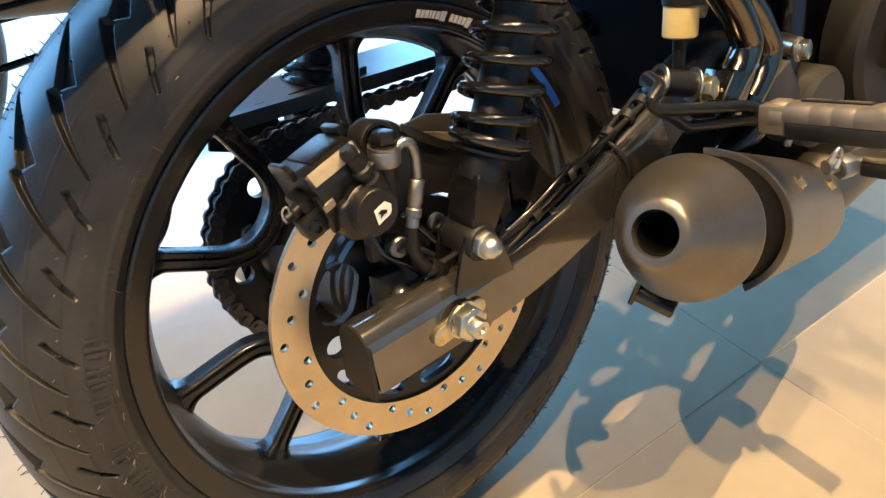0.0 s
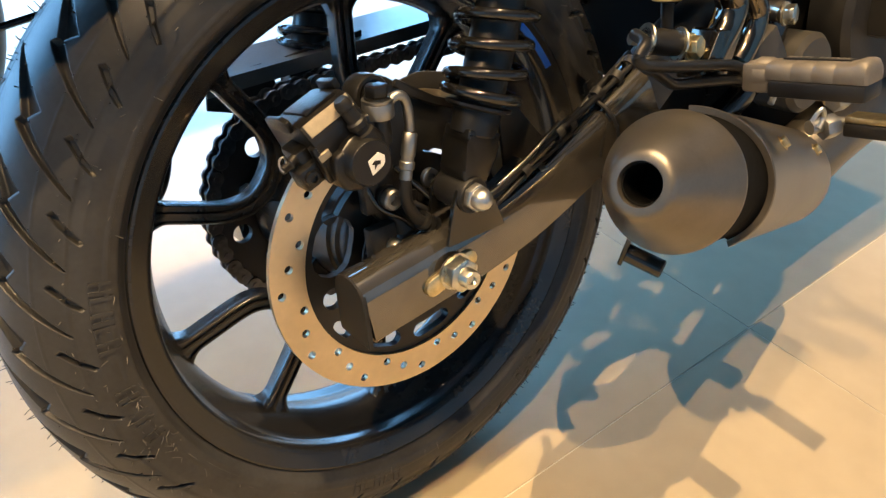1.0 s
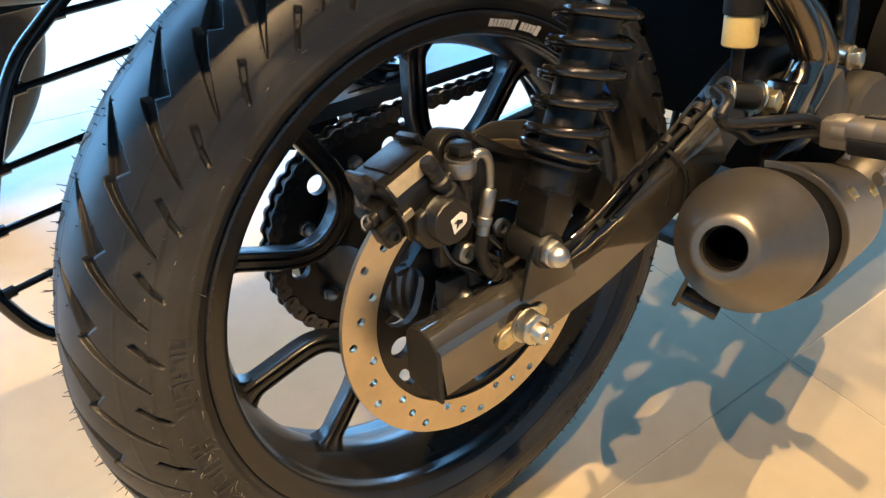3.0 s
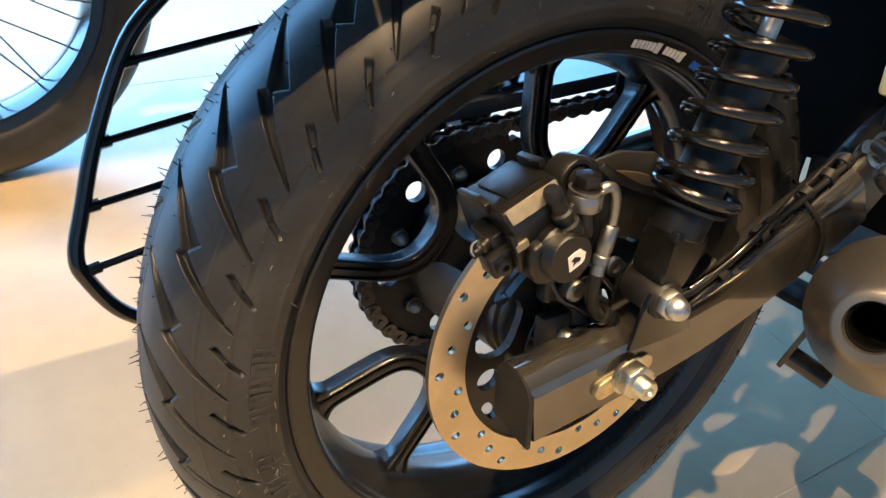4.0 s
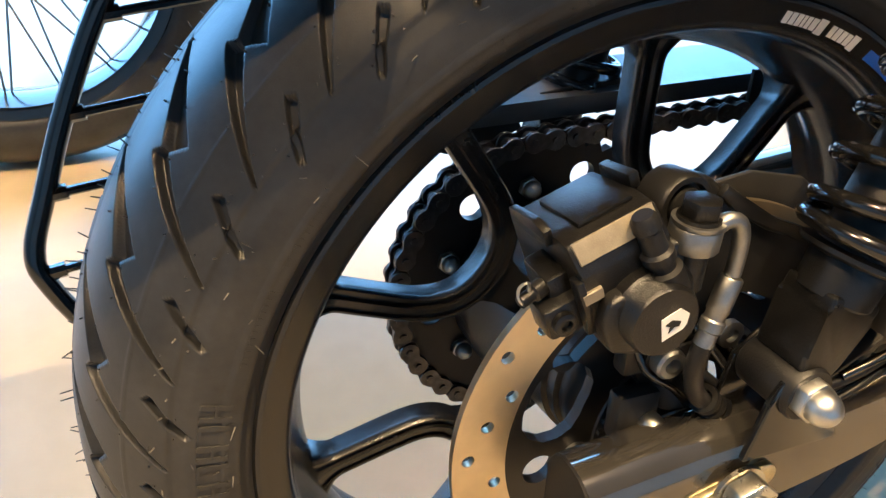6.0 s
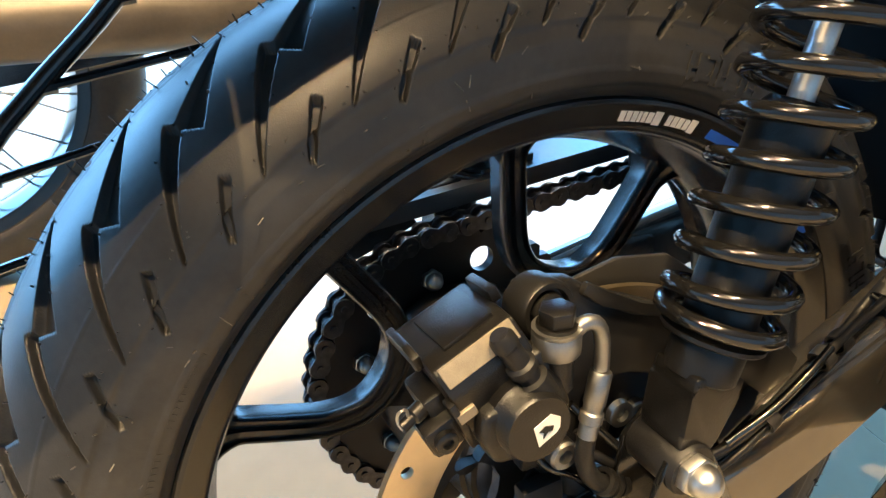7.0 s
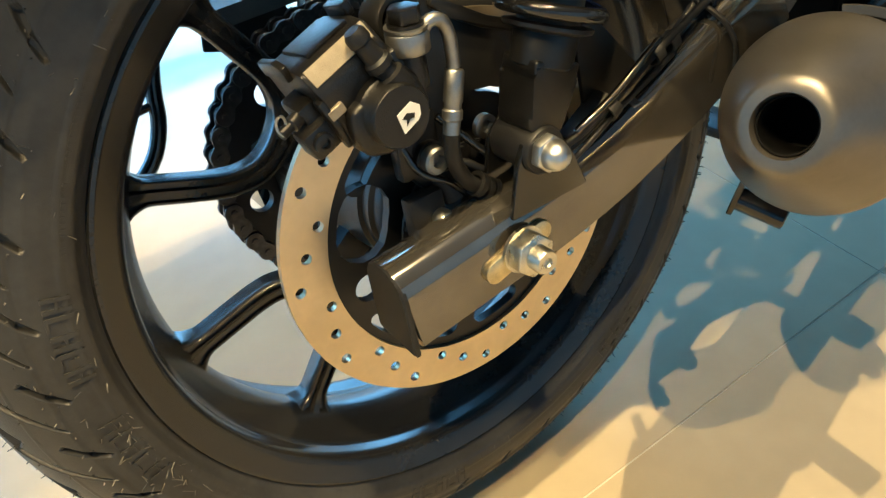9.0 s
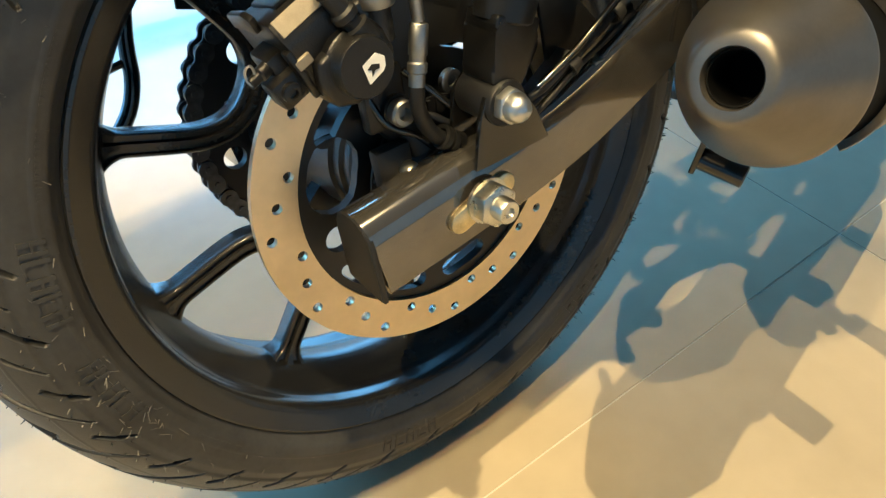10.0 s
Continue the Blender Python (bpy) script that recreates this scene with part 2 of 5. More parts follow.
# lamp housings on the ceiling, the added fill spots included
for sx, sy, sz, watts in SPOTS + FILL_SPOTS:
    s = tagged(new("ceiling_spot"), "black cylindrical ceiling spotlight with a warm lamp", "spotlight", "ceiling spots")
    s.location = (sx, sy, 3.0)
    bm = bmesh.new()
    lathe(bm, [(0.045, 0), (0.045, -0.16), (0.040, -0.16), (0.040, -0.05), (0, -0.05)], 24)
    part("housing", bm, MATT_BLACK, s)

# ---- the motorcycle: local x forward, y to its far side, z up; origin at the rear wheel's centre ----
LEAN, HUB_Z = 11.704, 0.3029
bike = tagged(new("motorcycle"), "black motorcycle leaning on its side stand on the showroom floor", "motorcycle")
bike.matrix_world = pose(0, 0, HUB_Z, -LEAN, 0, 0)


def ring_plate(bm, outer, holes, h0, h1, m=XZ):
    """A flat plate with an outline and round or shaped holes, from h0 to h1."""
    edges = []
    for loop in [outer] + holes:
        vs = [bm.verts.new(m @ Vector((u, v, h0))) for u, v in loop]
        edges += [bm.edges.new((vs[i], vs[(i + 1) % len(vs)])) for i in range(len(vs))]
    out = bmesh.ops.triangle_fill(bm, use_beauty=True, use_dissolve=False, edges=edges)
    faces = [f for f in out["geom"] if isinstance(f, bmesh.types.BMFace)]
    ext = bmesh.ops.extrude_face_region(bm, geom=faces)
    vs = [v for v in ext["geom"] if isinstance(v, bmesh.types.BMVert)]
    shift = (m.to_3x3() @ Vector((0, 0, 1))) * (h1 - h0)
    bmesh.ops.translate(bm, verts=vs, vec=shift)
    return bm


def circle(cx, cy, r, n=16):
    return [(cx + r * math.cos(2 * math.pi * i / n), cy + r * math.sin(2 * math.pi * i / n)) for i in range(n)]


def polar(r, deg):
    return (r * math.cos(radians(deg)), r * math.sin(radians(deg)))


# tyre: a grid round the wheel, with the tread cut into it
CROWN, ROUND = 0.3135, 0.074


def tyre_section(l):
    """The tyre's (y, r) at the arc length l from its crown."""
    s, a = (1 if l > 0 else -1), abs(l)
    if a <= 0.0815:
        q = a / ROUND
        return s * ROUND * math.sin(q), CROWN - ROUND * (1 - math.cos(q))
    keys = [(0.0815, 0.0660, 0.2728), (0.0828, 0.0655, 0.2716), (0.0840, 0.0657, 0.2704), (0.090, 0.0682, 0.2640), (0.098, 0.0690, 0.2560), (0.104, 0.0690, 0.2500), (0.106, 0.0698, 0.2482), (0.108, 0.0690, 0.2462), (0.113, 0.0682, 0.2412), (0.1155, 0.0670, 0.2395), (0.118, 0.0640, 0.2375), (0.122, 0.0610, 0.2340), (0.128, 0.0560, 0.2300)]
    for (l0, y0, r0), (l1, y1, r1) in zip(keys, keys[1:]):
        if a <= l1 + 1e-9:
            t = (a - l0) / (l1 - l0)
            return s * (y0 + (y1 - y0) * t), r0 + (r1 - r0) * t
    return s * keys[-1][1], keys[-1][2]


PITCH, FIRST = 360 / 35, 125.7
# tread cuts: start (s, l), end (s, l) in metres along and across the tread, and the widths at both ends
CUTS = [((-0.047, 0.000), (-0.0065, 0.042), 0.0010, 0.0140), ((-0.0018, 0.0350), (0.041, 0.081), 0.0092, 0.0013), ((-0.0016, 0.0705), (0.0185, 0.0895), 0.0050, 0.0032)]


def tread_depth(theta, l):
    """Depth of the cuts for arrays of angles in degrees and arc lengths."""
    near = l <= 0
    la = np.abs(l)
    first = np.where(near, FIRST, FIRST + PITCH * 0.5)
    k = (theta - first) / PITCH
    base = (k - np.round(k)) * PITCH * math.pi / 180 * CROWN
    step = PITCH * math.pi / 180 * CROWN
    depth = np.zeros_like(base)
    for off in (-1, 0, 1):
        s = base + off * step
        for (s0, l0), (s1, l1), w0, w1 in CUTS:
            dx, dy = s1 - s0, l1 - l0
            ln = math.hypot(dx, dy)
            run = ((s - s0) * dx + (la - l0) * dy) / ln  # along the cut
            side = ((s - s0) * dy - (la - l0) * dx) / ln  # across it
            t = np.clip(run / ln, 0, 1)
            bow = (0.0025 if l0 == 0 else 0.0) * np.sin(t * math.pi)
            w = (w0 + (w1 - w0) * t) * 0.5
            inside = np.minimum(w - np.abs(side + bow), np.minimum(run, ln - run))
            deep = (0.0058 * (0.35 + 0.65 * t)) if l0 == 0 else 0.0050
            depth = np.maximum(depth, deep * np.clip(inside / 0.0008 + 0.5, 0, 1))
    ridge = (np.abs(la - 0.0585) < 0.0006) | (np.abs(la - 0.0025) < 0.0006)  # fine mould lines
    return np.where(ridge & (depth <= 0), -0.00045, depth)


def build_tyre(parent):
    n = 3200
    ls = sorted(set([round(-0.128 + 0.0020 * i, 5) for i in range(12)] + [round(-0.104 + 0.0011 * i, 5) for i in range(142)] + [round(0.0525 + 0.004 * i, 5) for i in range(19)] + [0.128]))
    sec = np.array([tyre_section(l) for l in ls])
    th = np.arange(n) * 360 / n
    T, Lg = np.meshgrid(th, np.array(ls), indexing="ij")
    T = T + np.degrees(np.abs(Lg) * 0.94 / CROWN)  # grid lines run along the cuts
    dep = tread_depth(T, Lg)
    # surface normals of the section
    dy, dr = np.gradient(sec[:, 0]), np.gradient(sec[:, 1])
    ln = np.hypot(dy, dr)
    ny, nr = -dr / ln, dy / ln
    Y = sec[None, :, 0] - ny[None, :] * dep
    R = sec[None, :, 1] - nr[None, :] * dep
    A = np.radians(T)
    co = np.stack([R * np.cos(A), Y, R * np.sin(A)], -1).reshape(-1, 3)
    k = len(ls)
    i, j = np.meshgrid(np.arange(n), np.arange(k - 1), indexing="ij")
    i2 = (i + 1) % n
    quads = np.stack([i * k + j, i * k + j + 1, i2 * k + j + 1, i2 * k + j], -1).reshape(-1, 4)
    me = bpy.data.meshes.new("tyre")
    me.from_pydata(co, [], quads)
    me.polygons.foreach_set("use_smooth", [True] * len(me.polygons))
    me.materials.append(RUBBER)
    ob = new("tyre", me)
    ob.parent = parent
    ob["label"] = "black rubber tyre with slanted tread cuts and moulding hairs"
    return ob


tyre = build_tyre(bike)

# moulding hairs left on the new tyre: short stubs beside the cuts, longer hairs on the shoulder and the sidewall
rng = random.Random(4)
hairs, stubs = bmesh.new(), bmesh.new()


def hair(bm, a, l, h, lean, r0=0.00055):
    y, r = tyre_section(l)
    q = max(-1.45, min(1.45, l / ROUND))
    nrm = Vector((math.cos(q) * math.cos(a), math.sin(q), math.cos(q) * math.sin(a)))
    p = Vector((r * math.cos(a), y, r * math.sin(a)))
    d = (nrm + Vector([rng.uniform(-lean, lean) for _ in range(3)])).normalized()
    m = axis(p - nrm * 0.0005, d)
    bottom = [bm.verts.new(m @ Vector((r0 * math.cos(t), r0 * math.sin(t), 0))) for t in (0, 2.1, 4.2)]
    top = [bm.verts.new(m @ Vector((r0 * 0.75 * math.cos(t), r0 * 0.75 * math.sin(t), h))) for t in (0, 2.1, 4.2)]
    for j in range(3):
        bm.faces.new((bottom[j], bottom[(j + 1) % 3], top[(j + 1) % 3], top[j]))
    bm.faces.new(top)


for cell in range(35):
    for side in (-1, 1):
        base = FIRST + PITCH * (cell + (0.5 if side > 0 else 0.0))
        for (s0, l0), (s1, l1), w0, w1 in CUTS:
            steps = 3 if l0 < 0.07 else 2
            for k in range(steps):
                f = (k + 0.5) / steps
                for gap in (-1, 1):
                    ss = s0 + (s1 - s0) * f + gap * (0.0042 + 0.5 * (w0 + (w1 - w0) * f))
                    ll = l0 + (l1 - l0) * f
                    if rng.random() < 0.9 and (side < 0 or ll < 0.06):
                        a = radians(base + math.degrees(ss / CROWN) + rng.uniform(-0.15, 0.15))
                        hair(stubs, a, side * ll, rng.uniform(0.0009, 0.0022), 0.35, 0.0006)
for k in range(250):
    a = 2 * math.pi * (k + rng.uniform(-0.35, 0.35)) / 250
    if k % 2:
        hair(hairs, a, -rng.choice([0.0765, 0.0775, 0.0800]) + rng.uniform(-0.002, 0.002), rng.uniform(0.0015, 0.0045), 0.5, 0.00045)
    hair(stubs, a + 0.011, rng.choice([-0.003, 0.0, 0.003, 0.016]), rng.uniform(0.003, 0.0085), 0.4, 0.0005)
    hair(stubs, a + 0.006, rng.uniform(0.030, 0.064), rng.uniform(0.004, 0.0085), 0.5, 0.0005)
for k in range(110):
    hair(hairs, rng.uniform(0, 2 * math.pi), -rng.choice([0.0915, 0.0925, 0.1045, 0.1110]), rng.uniform(0.003, 0.0080), 1.3, 0.00036)
for k in range(40):
    hair(hairs, radians(rng.uniform(186, 206)), -rng.uniform(0.0915, 0.112), rng.uniform(0.003, 0.0090), 1.5, 0.00036)
for k in range(150):
    hair(stubs, radians(rng.uniform(-75, 15)), -rng.uniform(0.010, 0.066), rng.uniform(0.003, 0.0062), 0.4, 0.0006)
tagged(part("moulding_hair", hairs, HAIR, tyre, "pale thin rubber hairs"), kind="stuff")
tagged(part("moulding_stub", stubs, RUBBER, tyre, "short dark rubber stubs"), kind="stuff")

# raised marks moulded into the sidewall, as plain bars
bm = bmesh.new()
mrng = random.Random(11)


def mould(a0, a1, r0, r1, h=0.0011):
    """A low bar on the sidewall between two angles and two radii."""
    n = max(1, int(abs(a1 - a0) / 2))
    low, top = [], []
    for r in (r0, r1):
        for i in range(n + 1):
            u, v = polar(r, a0 + (a1 - a0) * i / n)
            l = 0.0815 + (0.2728 - r) * 1.03
            y = tyre_section(-l)[0]
            low.append(bm.verts.new((u, y + 0.0006, v)))
            top.append(bm.verts.new((u, y - h, v)))
    for i in range(n):
        a, b, c, d = i, i + 1, n + 2 + i, n + 1 + i
        bm.faces.new((top[a], top[b], top[c], top[d]))
        bm.faces.new((low[a], low[b], top[b], top[a]))
        bm.faces.new((low[d], low[c], top[c], top[d]))
    bm.faces.new((low[0], top[0], top[n + 1], low[n + 1]))
    bm.faces.new((low[n], top[n], top[2 * n + 1], low[2 * n + 1]))


for a in (166, 186, 8, 60, 250, 300):
    for k in range(5):
        w = mrng.uniform(0.45, 0.7)
        mould(a + k * 2.6, a + k * 2.6 + w, 0.2455, 0.2600)
        if k % 2:
            mould(a + k * 2.6, a + k * 2.6 + 1.9, 0.2585, 0.2600)
        else:
            mould(a + k * 2.6 + 1.5, a + k * 2.6 + 1.5 + w, 0.2455, 0.2600)
            mould(a + k * 2.6, a + k * 2.6 + 1.6, 0.2520, 0.2534)
for a in (140, 152, 30, 210, 275, 330):
    for k in range(12):
        mould(a + k * 0.8, a + k * 0.8 + mrng.uniform(0.3, 0.6), 0.2440, 0.2466, 0.0004)
for k in range(24):
    a = 15 * k + mrng.uniform(-4, 4)
    mould(a, a + 0.14, 0.240, 0.2462, 0.0006)
tagged(part("sidewall_moulding", bm, RUBBER, tyre, "raised sidewall marks"), kind="stuff")

# cast rim
bm = bmesh.new()
half = [(0.2330, 0.0560), (0.2332, 0.0600), (0.2318, 0.0618), (0.2296, 0.0622), (0.2282, 0.0614), (0.2180, 0.0580), (0.2148, 0.0560), (0.2128, 0.0530), (0.2120, 0.0500), (0.2116, 0.0470), (0.2128, 0.0400), (0.2126, 0.0360), (0.2100, 0.0310), (0.2040, 0.0210), (0.1998, 0.0120), (0.1982, 0.0050), (0.1978, 0.0)]
prof = [(r, -y) for r, y in half] + [(r, y) for r, y in reversed(half[:-1])] + [(0.228, 0.050), (0.228, -0.050)]
lathe(bm, prof, 160, YAXIS, closed=True)
rim = part("rim", bm, RIM_BLACK, bike, "satin black cast alloy rim with paired spokes", angle=28)

PAIR = 142.2
bm = bmesh.new()
section = [(-7.5, 8), (-9.0, -5), (-8.6, -8.6), (-7.4, -10.2), (-6.2, -10.2), (-5.7, -7.6), (-2.2, -7.6), (-1.5, -11.0), (1.5, -11.0), (2.2, -7.6), (5.7, -7.6), (6.2, -10.2), (7.4, -10.2), (8.6, -8.6), (9.0, -5), (7.5, 8)]
section = [(u * 0.96 / 1000, v / 1000) for u, v in section]
knots = [(0.203, 17.4), (0.198, 17.35), (0.192, 17.3), (0.185, 17.2), (0.160, 17.0), (0.140, 16.6), (0.126, 15.2), (0.115, 11.8), (0.1085, 6.2), (0.1066, 0.0)]
line = smooth_line([(polar(r, d)[0], 0.004 + 0.012 * max(0, (0.12 - r)) / 0.08 * -1, polar(r, d)[1]) for r, d in knots], 5)
scales = []
for p in line:
    r = math.hypot(p.x, p.z)
    flare = 1 + 1.0 * max(0, (r - 0.184) / 0.016) ** 2 + 0.25 * max(0, (0.11 - r) / 0.06)
    scales.append((flare, 1.0 + 0.5 * max(0, (r - 0.184) / 0.016) ** 2 + 0.35 * max(0, (0.11 - r) / 0.06)))
sweep(bm, line, section, (0, 1, 0), scales)
spoke = part("spoke", bm, RIM_BLACK, rim, angle=30)
spoke.matrix_basis = pose(0, 0, 0, 0, -PAIR, 0)
bm = bmesh.new()
line2 = [Vector((p.x, p.y, -p.z)) for p in line]
sweep(bm, line2, section, (0, 1, 0), scales)
spoke2 = part("spoke", bm, RIM_BLACK, rim, angle=30)
spoke2.matrix_basis = pose(0, 0, 0, 0, -PAIR, 0)
bm = bmesh.new()
web = [polar(0.050, -16), polar(0.070, -10), polar(0.088, -8), polar(0.098, -9), polar(0.106, -12), polar(0.1065, -6), polar(0.1065, 0), polar(0.1065, 6), polar(0.106, 12), polar(0.098, 9), polar(0.088, 8), polar(0.070, 10), polar(0.050, 16)]
prism(bm, web, -0.0035, 0.010, XZ)
web_part = part("spoke_web", bm, RIM_BLACK, rim)
web_part.matrix_basis = pose(0, 0, 0, 0, -PAIR, 0)
for k in range(1, 5):
    share("spoke_web", web_part, rim, pose(0, 0, 0, 0, -(PAIR + 72 * k), 0))
    share("spoke", spoke, rim, pose(0, 0, 0, 0, -(PAIR + 72 * k), 0))
    share("spoke", spoke2, rim, pose(0, 0, 0, 0, -(PAIR + 72 * k), 0))
bm = bmesh.new()
lathe(bm, [(0.012, -0.066), (0.040, -0.066), (0.046, -0.060), (0.050, -0.052), (0.050, -0.044), (0.053, -0.042), (0.053, -0.034), (0.056, -0.032), (0.058, -0.010), (0.060, 0.02), (0.064, 0.04), (0.070, 0.05), (0.070, 0.072), (0.012, 0.072)], 64, YAXIS)
part("hub", bm, SATIN_BLACK, rim)
# a row of small white blocks on the rim, followed by a blue band
bm = bmesh.new()
widths = [1.0, 0.75, 0.75, 0.75, 0.75, 0.5, 1.1, 0.8, 0.6, 0.45, 0.7, 0.7, 0.8]
a = 65.4
for i, w in enumerate(widths):
    if w < 0.55 and i == 5:
        a += 0.9
        continue
    hgt = 0.0078 if i in (0, 6) else 0.0060
    a2 = a + w * 1.30
    poly = [polar(0.2225 - hgt / 2, a), polar(0.2225 + hgt / 2, a), polar(0.2225 + hgt / 2, a2), polar(0.2225 - hgt / 2, a2)]
    vs = []
    for u, v in poly:
        r = math.hypot(u, v)
        vs.append(bm.verts.new((u, -(0.0580 + (r - 0.2180) * 0.3333) - 0.0005, v)))
    bm.faces.new(vs)
    a = a2 + 0.14
part("rim_marking", bm, WHITE, rim, "row of small white printed blocks")
for name, a0, a1 in (("blue_band", 54.5, 62.5), ("blue_band", 30.0, 45.5)):
    bm = bmesh.new()
    steps = 8
    lo, hi = [], []
    for i in range(steps + 1):
        a = a0 + (a1 - a0) * i / steps
        for r, store in ((0.2192, lo), (0.2250, hi)):
            u, v = polar(r, a)
            store.append(bm.verts.new((u, -(0.0580 + (r - 0.2180) * 0.3333) - 0.0004, v)))
    for i in range(steps):
        bm.faces.new((lo[i], lo[i + 1], hi[i + 1], hi[i]))
    part(name, bm, BLUE, rim, "blue decal band")

# brake disc with drilled holes
DISC_Y, HOLE0 = -0.083, -31.19
holes = []
for k in range(36):
    r = (0.1258, 0.1183, 0.1108)[k % 3]
    holes.append(circle(*polar(r, HOLE0 - 10 * k), 0.0037, 14))
bm = bmesh.new()
ring_plate(bm, circle(0, 0, 0.135, 144), [circle(0, 0, 0.1040, 120)] + holes, DISC_Y, DISC_Y + 0.0045)
disc = part("brake_disc", bm, DISC, bike, "drilled steel rear brake disc with warm sheen", angle=30)


def arc_slot(c, half, r0, r1):
    """A slot with rounded ends along an arc, from radius r0 to r1."""
    mid, w = (r0 + r1) / 2, (r1 - r0) / 2
    out = [polar(r1, c - half + half * 2 * i / 8) for i in range(9)]
    for sign, end in ((1, half), (-1, -half)):
        u, v = polar(mid, c + end)
        out += [(u + w * math.cos(radians(c + end + q * sign)), v + w * math.sin(radians(c + end + q * sign))) for q in ((30, 60, 90, 120, 150) if sign > 0 else (150, 120, 90, 60, 30))]
        if sign > 0:
            out += [polar(r0, c + half - half * 2 * i / 8) for i in range(9)]
    return out


wins = [arc_slot(-80.6 + 36 * k, 8.6, 0.0825, 0.0970) for k in (-1, 0, 1, 2, 3, 4, 5, 6)]
wins += [arc_slot(161, 6.0, 0.0600, 0.0965), circle(*polar(0.0830, -166), 0.0100, 20), arc_slot(-146, 4.0, 0.0890, 0.0980)]
bm = bmesh.new()
ring_plate(bm, circle(0, 0, 0.1055, 120), [circle(0, 0, 0.042, 48)] + wins, DISC_Y + 0.0032, DISC_Y + 0.0105)
carrier = part("disc_carrier", bm, SATIN_BLACK, disc, "black slotted centre", angle=30)
for k in range(5):
    u, v = polar(0.0600, -167 + 72 * k)
    hex_bolt("disc_bolt", (u, DISC_Y + 0.0035, v), (0, -1, 0), 0.0072, 0.006, GREY_METAL, disc, socket=True)
bm = bmesh.new()
ring_plate(bm, circle(0, 0, 0.054, 60), [circle(0, 0, 0.042, 48)], DISC_Y - 0.006, DISC_Y - 0.004)
for k in range(44):
    m = YAXIS @ Matrix.Rotation(2 * math.pi * k / 44, 4, "Z")
    box(bm, 0.0435, 0.0530, -0.0012, 0.0012, DISC_Y - 0.0085, DISC_Y - 0.0055, m)
part("sensor_ring", bm, SPROCKET, disc, "black toothed sensor ring", angle=30)

# ---- swingarm ----
def swing_section(s=1.0):
    pts = [(-0.026, -0.021), (0.010, -0.021), (0.0175, -0.0195), (0.0235, -0.0150), (0.0272, -0.0080), (0.028, 0.0), (0.0272, 0.0080), (0.0235, 0.0150), (0.0175, 0.0195), (0.010, 0.021), (-0.026, 0.021), (-0.028, 0.019), (-0.028, -0.019)]
    return [(u * s, v * s) for u, v in pts]


swing = None
for side in (-1, 1):
    bm = bmesh.new()
    pts = [(-0.083, -0.119, -0.0075), (0.02, -0.119, 0.005), (0.075, -0.119, 0.0155), (0.108, -0.119, 0.0255), (0.140, -0.119, 0.0375), (0.176, -0.119, 0.0525), (0.212, -0.119, 0.0685), (0.250, -0.118, 0.0865)]
    if side > 0:
        pts = [(-0.083, 0.119, -0.0075), (0.02, 0.119, 0.005), (0.12, 0.119, 0.0195), (0.22, 0.117, 0.034), (0.34, 0.110, 0.050), (0.52, 0.10, 0.072)]
    sweep(bm, smooth_line(pts, 4), swing_section(), (0, 1, 0))
    arm = part("swingarm_tube", bm, SWING_BLACK, swing if swing else bike, "gloss black steel swingarm tube" if swing else "", angle=32)
    if swing is None:
        arm.name, arm["label"] = "swingarm", "gloss black steel swingarm"
        swing = arm
bm = bmesh.new()
sweep(bm, smooth_line([(0.246, -0.118, 0.084), (0.30, -0.110, 0.110), (0.36, -0.102, 0.126), (0.44, -0.098, 0.130)], 3), swing_section(0.94), (0, 1, 0))
part("pivot_casting", bm, SATIN_BLACK, swing, "matt black pivot end", angle=32)
bm = bmesh.new()
m = axis((-0.0835, -0.119, -0.0085), (-1, 0, -0.12), (0, 1, 0))
cap = [(u * 1.015, v * 1.015) for u, v in swing_section()]
cap = [(v, u) for u, v in cap]
cap[0] = (cap[0][0], -0.031)
prism(bm, [(p[0], p[1]) for p in cap], -0.001, 0.0035, Matrix.Translation(m.translation) @ Matrix(((0, 0, -1, 0), (1, 0, 0, 0), (0, 1, 0, 0), (0, 0, 0, 1))), 0.001, 1)
part("end_cap", bm, MATT_BLACK, swing, "matt black plastic end cap")
# shock mount bracket
bm = bmesh.new()
prism(bm, [(-0.010, 0.026), (0.050, 0.026), (0.040, 0.050), (0.030, 0.070), (0.021, 0.077), (0.011, 0.077), (0.003, 0.070), (-0.002, 0.058)], -0.1500, -0.1455, XZ, 0.0012)
prism(bm, [(-0.006, 0.020), (0.046, 0.030), (0.034, 0.066), (0.016, 0.078), (0.002, 0.066)], -0.118, -0.114, XZ, 0.0012)
part("shock_bracket", bm, GLOSS_BLACK, swing)
hex_bolt("acorn_nut", (0.0155, -0.150, 0.063), (0, -1, 0), 0.0115, 0.0080, STEEL, swing, washer=0.0118, dome=True, label="bright steel acorn nut")
# axle, adjuster plate and nut
bm = bmesh.new()
prism(bm, stadium((-0.0225, -0.0075), (0.015, 0.0035), 0.0080), -0.1440, -0.1395, XZ, 0.0008)
part("adjuster_plate", bm, YZINC, swing, "yellowish plated adjuster washer")
hex_bolt("axle_nut", (-0.0015, -0.144, 0), (0, -1, 0), 0.0150, 0.0110, ZINC, swing, washer=0.0158, label="zinc plated axle nut")
bm = bmesh.new()
lathe(bm, [(0.0082, 0), (0.0082, 0.0240), (0.0072, 0.0255), (0.0035, 0.0255), (0.0022, 0.0230), (0, 0.0230)], 24, axis((-0.0015, -0.142, 0), (0, -1, 0)))
part("axle_end", bm, ZINC, swing, "threaded axle end")
bm = bmesh.new()
